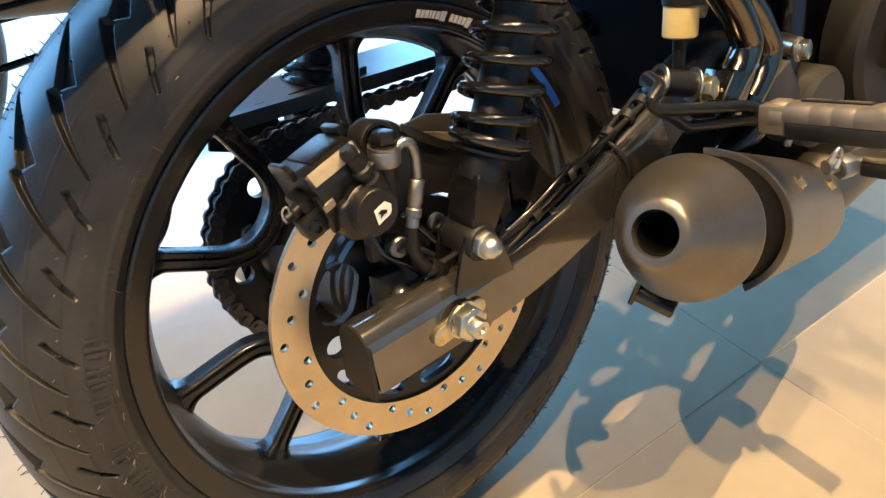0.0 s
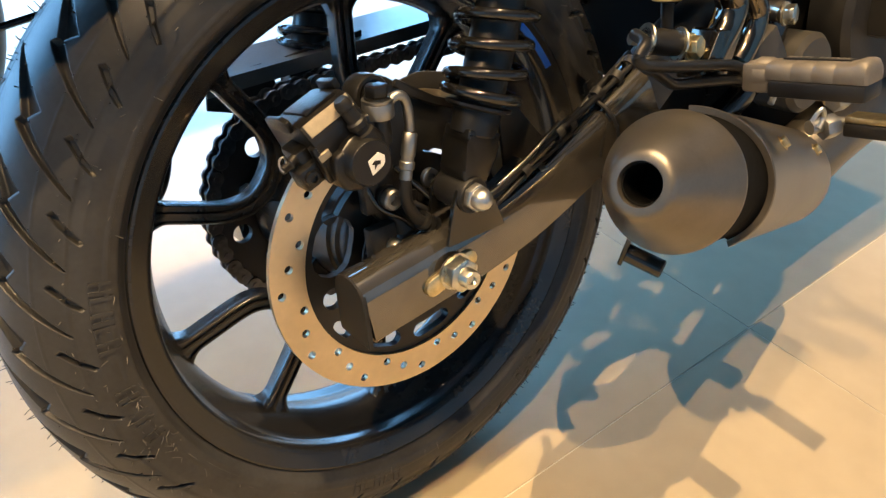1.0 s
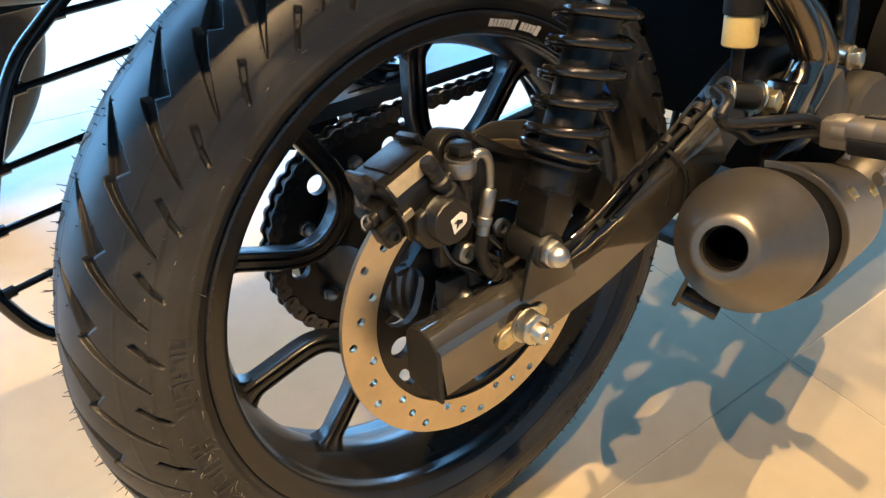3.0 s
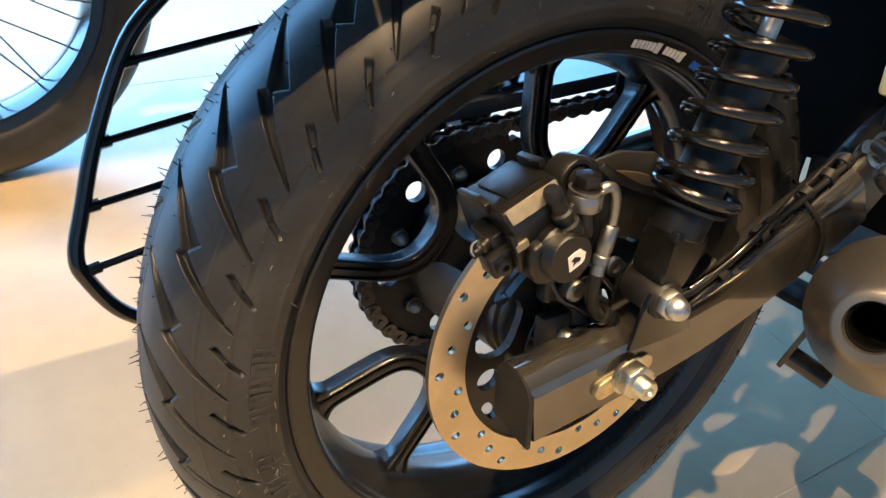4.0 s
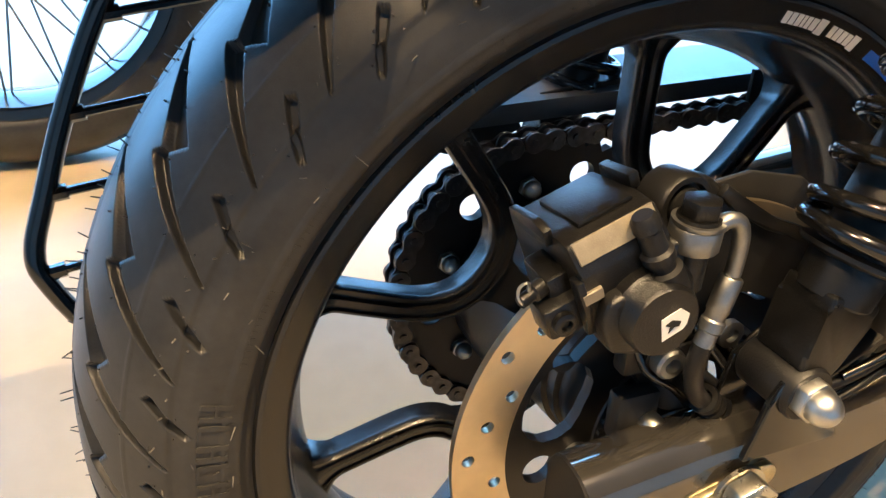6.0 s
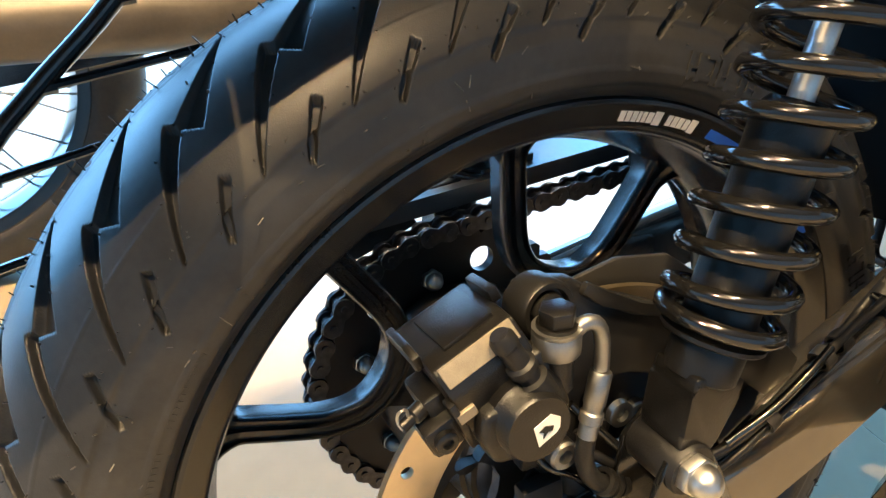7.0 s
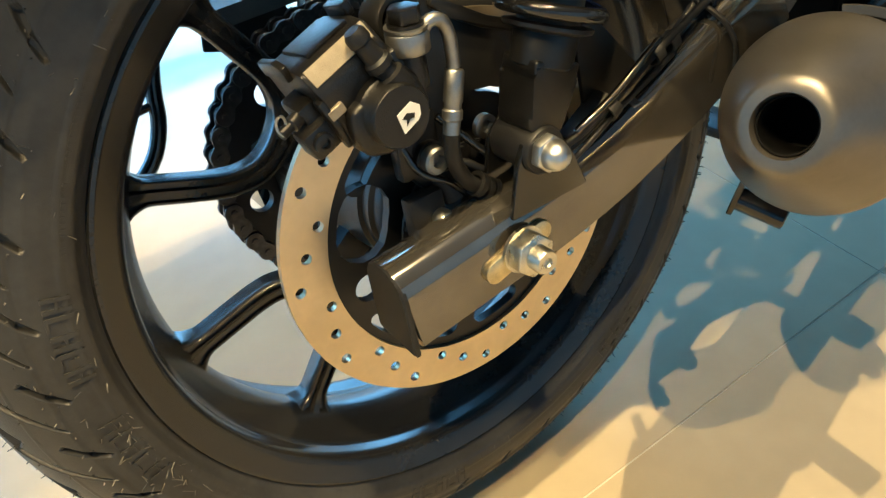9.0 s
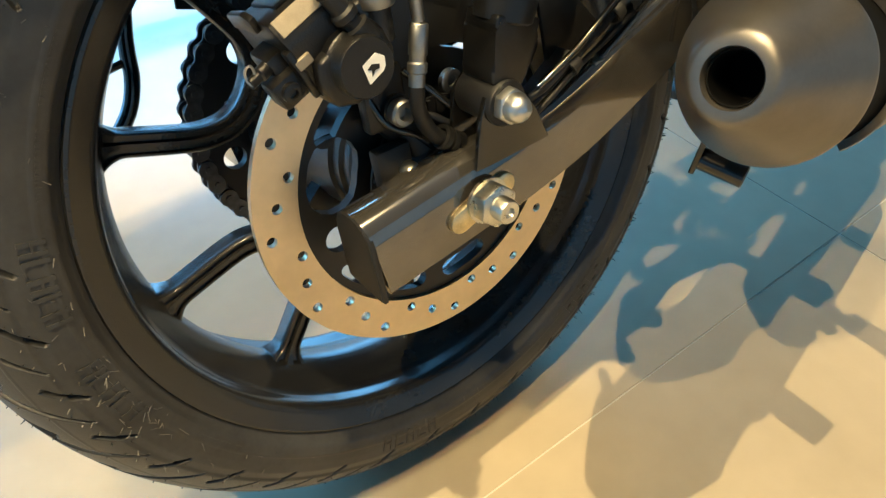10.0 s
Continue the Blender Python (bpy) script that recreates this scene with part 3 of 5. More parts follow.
lathe(bm, [(0.0, -0.10), (0.012, -0.10), (0.012, 0.14), (0, 0.14)], 24, YAXIS)
lathe(bm, [(0.012, -0.098), (0.024, -0.098), (0.024, -0.070), (0.012, -0.070)], 32, YAXIS)
part("axle_spacer", bm, SATIN_BLACK, swing)

# ---- shock absorbers ----
SHOCK_DIR = Vector((0.055, 0, 0.148)).normalized()


def shock(side):
    eye = Vector((0.016, 0.136 * side, 0.063))
    m = axis(eye, SHOCK_DIR, (0, 1, 0))
    bm = bmesh.new()
    lathe(bm, [(0, 0.0450), (0.0168, 0.0450), (0.0184, 0.0465), (0.0190, 0.0665), (0.0182, 0.068), (0.0182, 0.168), (0.019, 0.176), (0.013, 0.183), (0, 0.184)], 40, m)
    body = part("shock_absorber", bm, SATIN_BLACK, bike, "black coil-over shock absorber")
    bm = bmesh.new()
    lathe(bm, [(0.006, -0.0175), (0.0135, -0.0175), (0.0145, -0.016), (0.0145, 0.016), (0.0135, 0.0175), (0.006, 0.0175)], 32, Matrix.Translation(eye) @ YAXIS)
    part("eye_bush", bm, DARK_RUBBER, body)
    bm = bmesh.new()
    prism(bm, [(-0.0115, 0.010), (0.0115, 0.010), (0.0140, 0.017), (0.0145, 0.040), (0.0165, 0.0435), (0.0165, 0.0500), (-0.0165, 0.0500), (-0.0165, 0.0435), (-0.0145, 0.040), (-0.0140, 0.017)], -0.0150, 0.0150, m @ Matrix(((1, 0, 0, 0), (0, 0, 1, 0), (0, 1, 0, 0), (0, 0, 0, 1))), 0.0035, 3)
    part("clevis", bm, CASTING, body, "cast black lower clevis block")
    bm = bmesh.new()
    lathe(bm, [(0.019, 0.064), (0.0250, 0.0655), (0.0260, 0.0665), (0.0260, 0.0685), (0.019, 0.0695)], 40, m)
    part("spring_seat", bm, SATIN_BLACK, body)
    bm = bmesh.new()
    lathe(bm, [(0, 0.17), (0.0062, 0.17), (0.0062, 0.36), (0, 0.36)], 20, m)
    part("piston_rod", bm, STEEL, body, "polished steel rod")
    bm = bmesh.new()
    pitch, r, start = 0.0212, 0.0285, 0.0765
    pts = []
    turns = 11
    for i in range(turns * 20 + 1):
        a = 2 * math.pi * i / 20
        h = start + pitch * max(0, i / 20 - 0.9)
        pts.append(m @ Vector((r * math.cos(a), r * math.sin(a), h)))
    sec = [(0.0043 * math.cos(2 * math.pi * i / 12), 0.0043 * math.sin(2 * math.pi * i / 12)) for i in range(12)]
    sweep(bm, pts, sec, SHOCK_DIR)
    part("coil_spring", bm, GLOSS_BLACK, body, "gloss black coil spring")
    return body


shock(-1)
shock(1)

# ---- muffler ----
MUF = axis((0.089, -0.2527, 0.0778), (0.897, 0.274, -0.346))
bm = bmesh.new()
lathe(bm, [(0, 0.046), (0.0160, 0.046), (0.0164, 0.002), (0.0172, 0.0), (0.0225, 0.0), (0.0250, 0.0012), (0.0270, 0.0040), (0.0300, 0.0085), (0.0360, 0.0200), (0.0445, 0.0390), (0.0515, 0.0560), (0.0555, 0.0665), (0.0576, 0.0712), (0.0582, 0.0735), (0.0578, 0.0765), (0.0562, 0.0778), (0.0545, 0.0790), (0.0545, 0.150), (0.0548, 0.152), (0.0560, 0.52), (0.048, 0.57), (0.036, 0.61), (0.0, 0.61)], 96, MUF)
muffler = part("muffler", bm, MUFFLER, bike, "matt dark grey exhaust muffler with round outlet", angle=30)


def sleeve(bm, m, a0, a1, n, profile):
    """A shell round the local z axis whose closed profile of (radius, height) changes with the angle."""
    prev = None
    for i in range(n + 1):
        a = a0 + (a1 - a0) * i / n
        c, q = math.cos(radians(a)), math.sin(radians(a))
        ring = [bm.verts.new(m @ Vector((r * c, r * q, h))) for r, h in profile(i / n)]
        if prev:
            for k in range(len(ring)):
                bm.faces.new((prev[k], prev[(k + 1) % len(ring)], ring[(k + 1) % len(ring)], ring[k]))
        else:
            bm.faces.new(ring)
        prev = ring
    bm.faces.new(prev)
    return bm


def shield_front(f):
    """Height of the heat shield's front edge, from its top end to its lower end."""
    return 0.112 + 0.044 * math.sin(min(1.0, f * 1.25) * math.pi / 2)


def shield_profile(f):
    h = shield_front(f)
    return [(0.0580, h + 0.001), (0.0632, h), (0.0640, h + 0.002), (0.0638, h + 0.006), (0.0630, h + 0.010), (0.0634, 0.30), (0.0630, 0.500), (0.0618, 0.522), (0.0600, 0.530), (0.0578, 0.528)]


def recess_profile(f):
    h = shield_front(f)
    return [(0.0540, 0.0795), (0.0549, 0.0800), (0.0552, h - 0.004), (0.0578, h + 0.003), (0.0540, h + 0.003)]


bm = bmesh.new()
sleeve(bm, MUF, 82, 236, 72, shield_profile)
shield = part("heat_shield", bm, MUFFLER, muffler, "dark grey heat shield with a swept edge", angle=30)
# near-black sheet in the recess: shade under the shield's edge, put into colour
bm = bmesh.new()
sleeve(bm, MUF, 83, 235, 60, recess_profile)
part("recess_shade", bm, NEAR_BLACK, shield, "near-black sheet painted as shade under the shield's edge")
bm = bmesh.new()
lathe(bm, [(0.0, 0.0440), (0.0146, 0.0440), (0.0149, 0.0060), (0.0157, 0.0058), (0.0157, 0.0446), (0.0, 0.0446)], 40, MUF)
part("outlet_bore", bm, NEAR_BLACK, muffler, "sooty black outlet bore")
for h, a in ((0.238, 138), (0.432, 141)):
    # screws on the heat shield
    q = MUF @ Vector((0.0632 * math.cos(radians(a)), 0.0632 * math.sin(radians(a)), h))
    d = MUF.to_3x3() @ Vector((math.cos(radians(a)), math.sin(radians(a)), 0))
    hex_bolt("shield_screw", q, d, 0.0062, 0.0045, YZINC, muffler, washer=0.0078, label="plated flange screw")
bm = bmesh.new()
q0, q1 = MUF @ Vector((0, 0, 0.46)), MUF @ Vector((0, 0, 0.54))
tube(bm, [q0, q1, (0.66, -0.110, -0.075), (0.80, -0.115, -0.050), (0.98, -0.12, -0.03)], 0.047, 32, 6, (0, 1, 0))
part("exhaust_pipe", bm, MUFFLER, muffler)

# ---- stand tube below the muffler ----
bm = bmesh.new()
m = axis((0.2575, -0.111, -0.0970), (0.0114, -0.030, -0.0101))
lathe(bm, [(0, 0.004), (0.0082, 0.004), (0.0082, 0.0405), (0.0092, 0.0415), (0.0104, 0.0405), (0.0104, 0.0), (0, 0.0)], 28, m)
prism(bm, [(-0.013, -0.011), (0.013, -0.011), (0.013, 0.012), (0.004, 0.052), (-0.010, 0.052), (-0.013, 0.012)], -0.004, 0.001, m, 0.001)
part("stand_tube", bm, GLOSS_BLACK, bike, "black hollow centre stand tube on its welded lug", angle=32)

# ---- brake caliper ----
CAL = Matrix(((0.927, 0, -0.375, 0), (0, 1, 0, 0), (0.375, 0, 0.927, 0), (0, 0, 0, 1)))  # (along, y, outwards)
SIDEWAYS = CAL @ Matrix(((0, 0, 1, 0), (1, 0, 0, 0), (0, 1, 0, 0), (0, 0, 0, 1)))  # polygon in (y, outwards), height along
bm = bmesh.new()
prism(bm, [(-0.117, 0.118), (-0.119, 0.154), (-0.1115, 0.1665), (-0.098, 0.1670), (-0.058, 0.1590), (-0.047, 0.1515), (-0.046, 0.118), (-0.070, 0.118), (-0.071, 0.140), (-0.096, 0.140), (-0.097, 0.118)], -0.0410, 0.0040, SIDEWAYS, 0.0022)
caliper = part("brake_caliper", bm, CASTING, bike, "black single-piston rear brake caliper")
bm = bmesh.new()
prism(bm, [(-0.040, 0.112), (-0.040, 0.128), (-0.034, 0.140), (0.004, 0.140), (0.008, 0.130), (0.007, 0.114), (-0.002, 0.104), (-0.028, 0.104)], -0.1265, -0.092, CAL @ Matrix(((1, 0, 0, 0), (0, 0, 1, 0), (0, 1, 0, 0), (0, 0, 0, 1))), 0.004, 3)
part("piston_housing", bm, CASTING, caliper)
bm = bmesh.new()
prism(bm, [(-0.1174, 0.1585), (-0.1124, 0.1676), (-0.1107, 0.1668), (-0.1158, 0.1575)], -0.0385, 0.0015, SIDEWAYS, 0.0003, 1)
part("machined_edge", bm, TAN_ALU, caliper, "bare machined aluminium edge")
bm = bmesh.new()
box(bm, -0.0430, -0.0330, -0.1205, -0.1180, 0.1400, 0.1460, CAL, 0.0005, 1)
part("machined_pad", bm, TAN_ALU, caliper, "bare machined aluminium pad")
bm = bmesh.new()
prism(bm, [(-0.104, 0.1665), (-0.104, 0.1695), (-0.064, 0.1625), (-0.064, 0.1590)], -0.030, -0.002, SIDEWAYS, 0.001)
part("top_plate", bm, CASTING, caliper)
for poly, h0, h1 in (([(-0.1165, 0.120), (-0.1205, 0.136), (-0.1200, 0.1525), (-0.112, 0.1525), (-0.112, 0.120)], -0.0440, -0.0400), ([(-0.1165, 0.112), (-0.1230, 0.124), (-0.1215, 0.148), (-0.112, 0.150), (-0.108, 0.112)], 0.0015, 0.0065), ([(-0.098, 0.1610), (-0.100, 0.1705), (-0.090, 0.1725), (-0.062, 0.1660), (-0.060, 0.1560)], -0.0445, -0.0400), ([(-0.094, 0.1640), (-0.094, 0.1725), (-0.066, 0.1670), (-0.066, 0.1580)], 0.0030, 0.0085)):
    bm = bmesh.new()
    prism(bm, poly, h0, h1, SIDEWAYS, 0.0012)
    part("body_rib", bm, CASTING, caliper)
BOSS = CAL @ Vector((-0.0157, 0, 0.1235))
bm = bmesh.new()
lathe(bm, [(0.0198, 0), (0.0198, 0.028), (0.0178, 0.0305), (0.0176, 0.0375), (0.0164, 0.0395), (0, 0.0395)], 48, axis((BOSS.x, -0.096, BOSS.z), (0, -1, 0)))
part("piston_cap", bm, CASTING, caliper, "round black piston cap")
# emblem on the cap: a pale tilted plate with a dark mark
EMB = Matrix.Translation((BOSS.x + 0.003, -0.1359, BOSS.z - 0.001)) @ XZ @ Matrix.Rotation(radians(-25), 4, "Z") @ Matrix.Scale(0.84, 4)
bm = bmesh.new()
prism(bm, [(-0.0086, 0.0005), (-0.0010, 0.0100), (0.0062, 0.0088), (0.0085, 0.0030), (0.0078, -0.0005), (-0.0002, -0.0105)], -0.0003, 0.0002, EMB)
part("emblem", bm, WHITE, caliper, "small pale emblem plate")
bm = bmesh.new()
prism(bm, [(-0.0045, -0.0015), (-0.0022, 0.0026), (0.0034, 0.0036), (0.0040, 0.0006), (0.0012, -0.0005), (0.0000, -0.0050), (-0.0012, -0.0012)], -0.0008, -0.0003, EMB)
part("emblem_mark", bm, MATT_BLACK, caliper, "dark mark")
# bleed nipple
bm = bmesh.new()
m = axis((-0.052, -0.124, 0.118), (-0.018, 0.003, 0.034))
lathe(bm, [(0, 0), (0.0085, 0), (0.0085, 0.012), (0.0060, 0.013), (0.0060, 0.017), (0.0075, 0.018), (0.0075, 0.022), (0.0058, 0.0235), (0.0055, 0.034), (0.0064, 0.035), (0.0062, 0.0395), (0.0045, 0.042), (0, 0.042)], 24, m)
part("bleed_nipple", bm, DARK_RUBBER, caliper, "black capped bleed nipple")
# slider lug with its bolt, pin and wire clip
bm = bmesh.new()
box(bm, -0.060, -0.034, -0.112, -0.094, 0.1225, 0.1400, CAL, 0.003)
box(bm, -0.052, -0.038, -0.105, -0.080, 0.126, 0.150, CAL, 0.003)
part("slider_lug", bm, CASTING, caliper)
hex_bolt("lug_bolt", CAL @ Vector((-0.052, -0.112, 0.1315)), (0, -1, 0), 0.0058, 0.004, CASTING, caliper, socket=True)
bm = bmesh.new()
lathe(bm, [(0, 0), (0.0045, 0), (0.0045, 0.006), (0.0032, 0.007), (0.0032, 0.014), (0, 0.014)], 16, axis(CAL @ Vector((-0.052, -0.100, 0.145)), CAL.to_3x3() @ Vector((-1, -0.3, 0.1))))
part("pad_pin", bm, CASTING, caliper)
bm = bmesh.new()
c = CAL @ Vector((-0.062, -0.104, 0.150))
pts = [c + Vector((0.006 * math.sin(t * 1.0), -0.002 * math.cos(t * 2), 0.012 * math.cos(t))) for t in [i * 0.5 for i in range(13)]]
tube(bm, [c + (p - c) * 0.45 for p in pts], 0.0008, 6, 3)
part("wire_clip", bm, STEEL, caliper, "thin steel wire clip")
# banjo fitting
bm = bmesh.new()
lathe(bm, [(0, 0), (0.0090, 0), (0.0085, 0.020), (0, 0.020)], 24, axis((-0.040, -0.116, 0.114), (0.02, -0.05, 1)))
part("banjo_seat", bm, CASTING, caliper)
bm = bmesh.new()
lathe(bm, [(0.006, 0), (0.0112, 0), (0.0118, 0.001), (0.0118, 0.0105), (0.0112, 0.0115), (0.0118, 0.0125), (0.0118, 0.0140), (0.006, 0.0140)], 32, axis((-0.0395, -0.117, 0.1335), (0.02, -0.05, 1)))
banjo = part("banjo_fitting", bm, GREY_METAL, caliper, "grey plated hose fitting")
hex_bolt("banjo_bolt", (-0.0392, -0.1177, 0.1475), (0.02, -0.05, 1), 0.0092, 0.008, CASTING, caliper, washer=0.0098)
# bolts round the caliper
hex_bolt("carrier_bolt", (-0.0305, -0.102, 0.062), (0, -1, 0), 0.0086, 0.010, GREY_METAL, caliper, socket=True)
bm = bmesh.new()
lathe(bm, [(0, 0), (0.0105, 0), (0.0105, 0.018), (0, 0.018)], 24, axis((-0.0305, -0.086, 0.062), (0, -1, 0)))
box(bm, -0.050, -0.020, -0.100, -0.088, 0.050, 0.090, Matrix(), 0.003)
part("lower_lug", bm, CASTING, caliper)

# caliper carrier plate
BOOT = (-0.0335, 0.1430)
bm = bmesh.new()
prism(bm, [(-0.052, 0.138), (-0.044, 0.153), (-0.030, 0.159), (-0.014, 0.154), (0.002, 0.141), (0.024, 0.127), (0.050, 0.117), (0.076, 0.108), (0.092, 0.090), (0.094, 0.060), (0.080, 0.040), (0.064, 0.048), (0.060, 0.070), (0.046, 0.079), (0.024, 0.086), (0.000, 0.093), (-0.012, 0.085), (-0.018, 0.060), (-0.006, 0.036), (-0.022, 0.020), (-0.042, 0.050), (-0.046, 0.090), (-0.040, 0.118)], -0.0955, -0.0845, XZ, 0.003)
carrier2 = part("caliper_carrier", bm, SATIN_BLACK, bike, "black cast caliper carrier arm")
bm = bmesh.new()
lathe(bm, [(0, 0), (0.0160, 0), (0.0160, 0.016), (0.0145, 0.0185), (0.0120, 0.0185), (0.0112, 0.0150), (0.0098, 0.0150), (0.0090, 0.0190), (0.0060, 0.0205), (0, 0.0205)], 36, axis((BOOT[0], -0.084, BOOT[1]), (0.05, -1, 0.10)))
part("slider_boss", bm, SATIN_BLACK, carrier2, "ringed slider boss")
bm = bmesh.new()
prism(bm, [(-0.008, 0.152), (0.004, 0.1435), (0.026, 0.130), (0.050, 0.120), (0.074, 0.1115), (0.072, 0.1065), (0.048, 0.114), (0.022, 0.1235), (0.000, 0.1365), (-0.012, 0.146)], -0.0995, -0.094, XZ, 0.002)
part("carrier_rib", bm, SATIN_BLACK, carrier2)
bm = bmesh.new()
prism(bm, [(0.000, 0.140), (0.030, 0.1445), (0.066, 0.137), (0.090, 0.118), (0.098, 0.092), (0.060, 0.098), (0.020, 0.116)], -0.074, -0.070, XZ, 0.0012)
part("inner_plate", bm, MATT_BLACK, carrier2)
bm = bmesh.new()
prism(bm, [(0.074, 0.112), (0.096, 0.108), (0.128, 0.070), (0.118, 0.050), (0.080, 0.052)], -0.119, -0.115, XZ, 0.0012)
part("gusset", bm, SATIN_BLACK, carrier2)
bm = bmesh.new()
prism(bm, [(0.0585, 0.0440), (0.0900, 0.0630), (0.0900, 0.0660), (0.0580, 0.0470)], -0.130, -0.116, XZ, 0.0006, 1)
part("gusset_flange", bm, DARK_GREY, carrier2)
# speed sensor
bm = bmesh.new()
box(bm, -0.052, -0.026, -0.104, -0.092, 0.010, 0.040, Matrix(), 0.003)
lathe(bm, [(0, 0), (0.0085, 0), (0.0085, 0.022), (0, 0.022)], 20, axis((-0.022, -0.094, 0.048), (0.3, -0.3, -1)))
sensor = part("wheel_speed_sensor", bm, MATT_BLACK, bike, "black plastic wheel speed sensor")
hex_bolt("abutment_bolt", (0.013, -0.098, 0.065), (0, -1, 0), 0.0080, 0.005, GREY_METAL, carrier2, socket=True)
hex_bolt("sensor_bolt", (-0.032, -0.104, 0.021), (0, -1, 0), 0.0068, 0.009, ZINC, sensor, socket=True, label="plated socket screw")

# brake hose
bm = bmesh.new()
tube(bm, [(-0.034, -0.121, 0.1415), (-0.0275, -0.1225, 0.1470), (-0.0205, -0.1230, 0.1445), (-0.0170, -0.1225, 0.1340), (-0.0165, -0.1215, 0.1180)], 0.0039, 14, 6)
hose = part("brake_hose", bm, GREY_METAL, bike, "brake hose with a grey metal end fitting")
bm = bmesh.new()
lathe(bm, [(0, 0), (0.0050, 0), (0.0057, 0.001), (0.0057, 0.0175), (0.0050, 0.0185), (0.0050, 0.0215), (0.0060, 0.0225), (0.0060, 0.0275), (0.0050, 0.0285), (0.0050, 0.036), (0, 0.036)], 20, axis((-0.0163, -0.1215, 0.1165), (-0.0100, -0.002, -0.035)))
part("ferrule", bm, GREY_METAL, hose, "crimped grey ferrule")
bm = bmesh.new()
tube(bm, [(-0.0262, -0.1235, 0.083), (-0.0265, -0.122, 0.066), (-0.018, -0.118, 0.047), (-0.004, -0.115, 0.034), (0.018, -0.114, 0.024), (0.050, -0.118, 0.036)], 0.0050, 12, 6)
part("rubber_hose", bm, DARK_RUBBER, hose, "black rubber hose")
bm = bmesh.new()
tube(bm, [(-0.030, -0.098, 0.050), (-0.012, -0.106, 0.052), (0.002, -0.112, 0.042), (0.026, -0.116, 0.030), (0.055, -0.122, 0.036)], 0.0030, 10, 6)
part("sensor_cable", bm, DARK_RUBBER, hose)
bm = bmesh.new()
tube(bm, [(-0.020, -0.100, 0.084), (-0.006, -0.108, 0.066), (0.006, -0.114, 0.052), (0.022, -0.117, 0.044), (0.044, -0.122, 0.048)], 0.0026, 10, 6)
part("sensor_cable", bm, GLOSS_BLACK, hose)
bm = bmesh.new()
tube(bm, [(-0.046, -0.098, 0.074), (-0.040, -0.104, 0.056), (-0.024, -0.108, 0.044), (-0.012, -0.108, 0.030)], 0.0022, 10, 6)
part("sensor_cable", bm, GLOSS_BLACK, hose)
bm = bmesh.new()
for p, d in (((-0.009, -0.116, 0.039), (0.8, 0.1, -0.7)), ((-0.004, -0.1155, 0.0345), (0.8, 0.1, -0.6)), ((0.001, -0.1150, 0.0310), (0.9, 0.1, -0.5))):
    lathe(bm, [(0.0050, -0.0022), (0.0080, -0.0022), (0.0080, 0.0022), (0.0050, 0.0022)], 16, axis(p, d), closed=True)
part("hose_clip", bm, SATIN_BLACK, hose)

# cables along the swingarm
runs = [[(0.040, -0.138, 0.050), (0.055, -0.142, 0.056), (0.076, -0.144, 0.067), (0.118, -0.138, 0.080), (0.150, -0.132, 0.087), (0.180, -0.130, 0.097), (0.210, -0.127, 0.106), (0.240, -0.124, 0.116), (0.256, -0.120, 0.124)], [(0.040, -0.134, 0.042), (0.054, -0.138, 0.049), (0.078, -0.138, 0.060), (0.120, -0.131, 0.073), (0.150, -0.125, 0.079), (0.185, -0.120, 0.096), (0.215, -0.116, 0.108), (0.246, -0.112, 0.121)], [(0.044, -0.140, 0.038), (0.058, -0.143, 0.047), (0.080, -0.143, 0.058), (0.122, -0.136, 0.067), (0.148, -0.131, 0.073)]]
cables = tagged(new("cable_bundle"), "", "", "")
cables.parent = bike
for i, pts in enumerate(runs):
    bm = bmesh.new()
    tube(bm, pts, 0.0028 if i < 2 else 0.0020, 10, 6)
    part("cable", bm, DARK_RUBBER, cables)
for p, d in (((0.078, -0.143, 0.063), (0.8, 0.1, 0.4)), ((0.126, -0.135, 0.080), (0.85, 0.1, 0.35)), ((0.146, -0.130, 0.081), (0.9, 0.1, 0.3)), ((0.186, -0.126, 0.098), (0.8, 0.1, 0.5)), ((0.214, -0.124, 0.107), (0.8, 0.1, 0.5)), ((0.236, -0.121, 0.115), (0.8, 0.1, 0.5))):
    bm = bmesh.new()
    lathe(bm, [(0.0052, -0.004), (0.0068, -0.004), (0.0068, 0.004), (0.0052, 0.004)], 12, axis(p, d), closed=True)
    part("cable_clip", bm, MATT_BLACK, cables)
bm = bmesh.new()
tube(bm, [(0.180, -0.122, 0.098), (0.187, -0.140, 0.084), (0.190, -0.1485, 0.066), (0.186, -0.1490, 0.040)], 0.0019, 8, 5)
part("cable_tie", bm, DARK_RUBBER, cables)
bm = bmesh.new()
tube(bm, [(0.050, -0.142, 0.058), (0.075, -0.146, 0.071), (0.098, -0.146, 0.083), (0.122, -0.142, 0.092)], 0.0024, 10, 5)
part("sleeved_wire", bm, CHROME, cables, "wire in a glossy clear sleeve")
bm = bmesh.new()
box(bm, -0.004, 0.004, -0.0105, 0.0105, -0.001, 0.0022, axis((0.118, -0.131, 0.0515), (0, -0.5, 0.9), (1, 0, 0)), 0.0006, 1)
part("cable_tab", bm, GREY_METAL, cables)

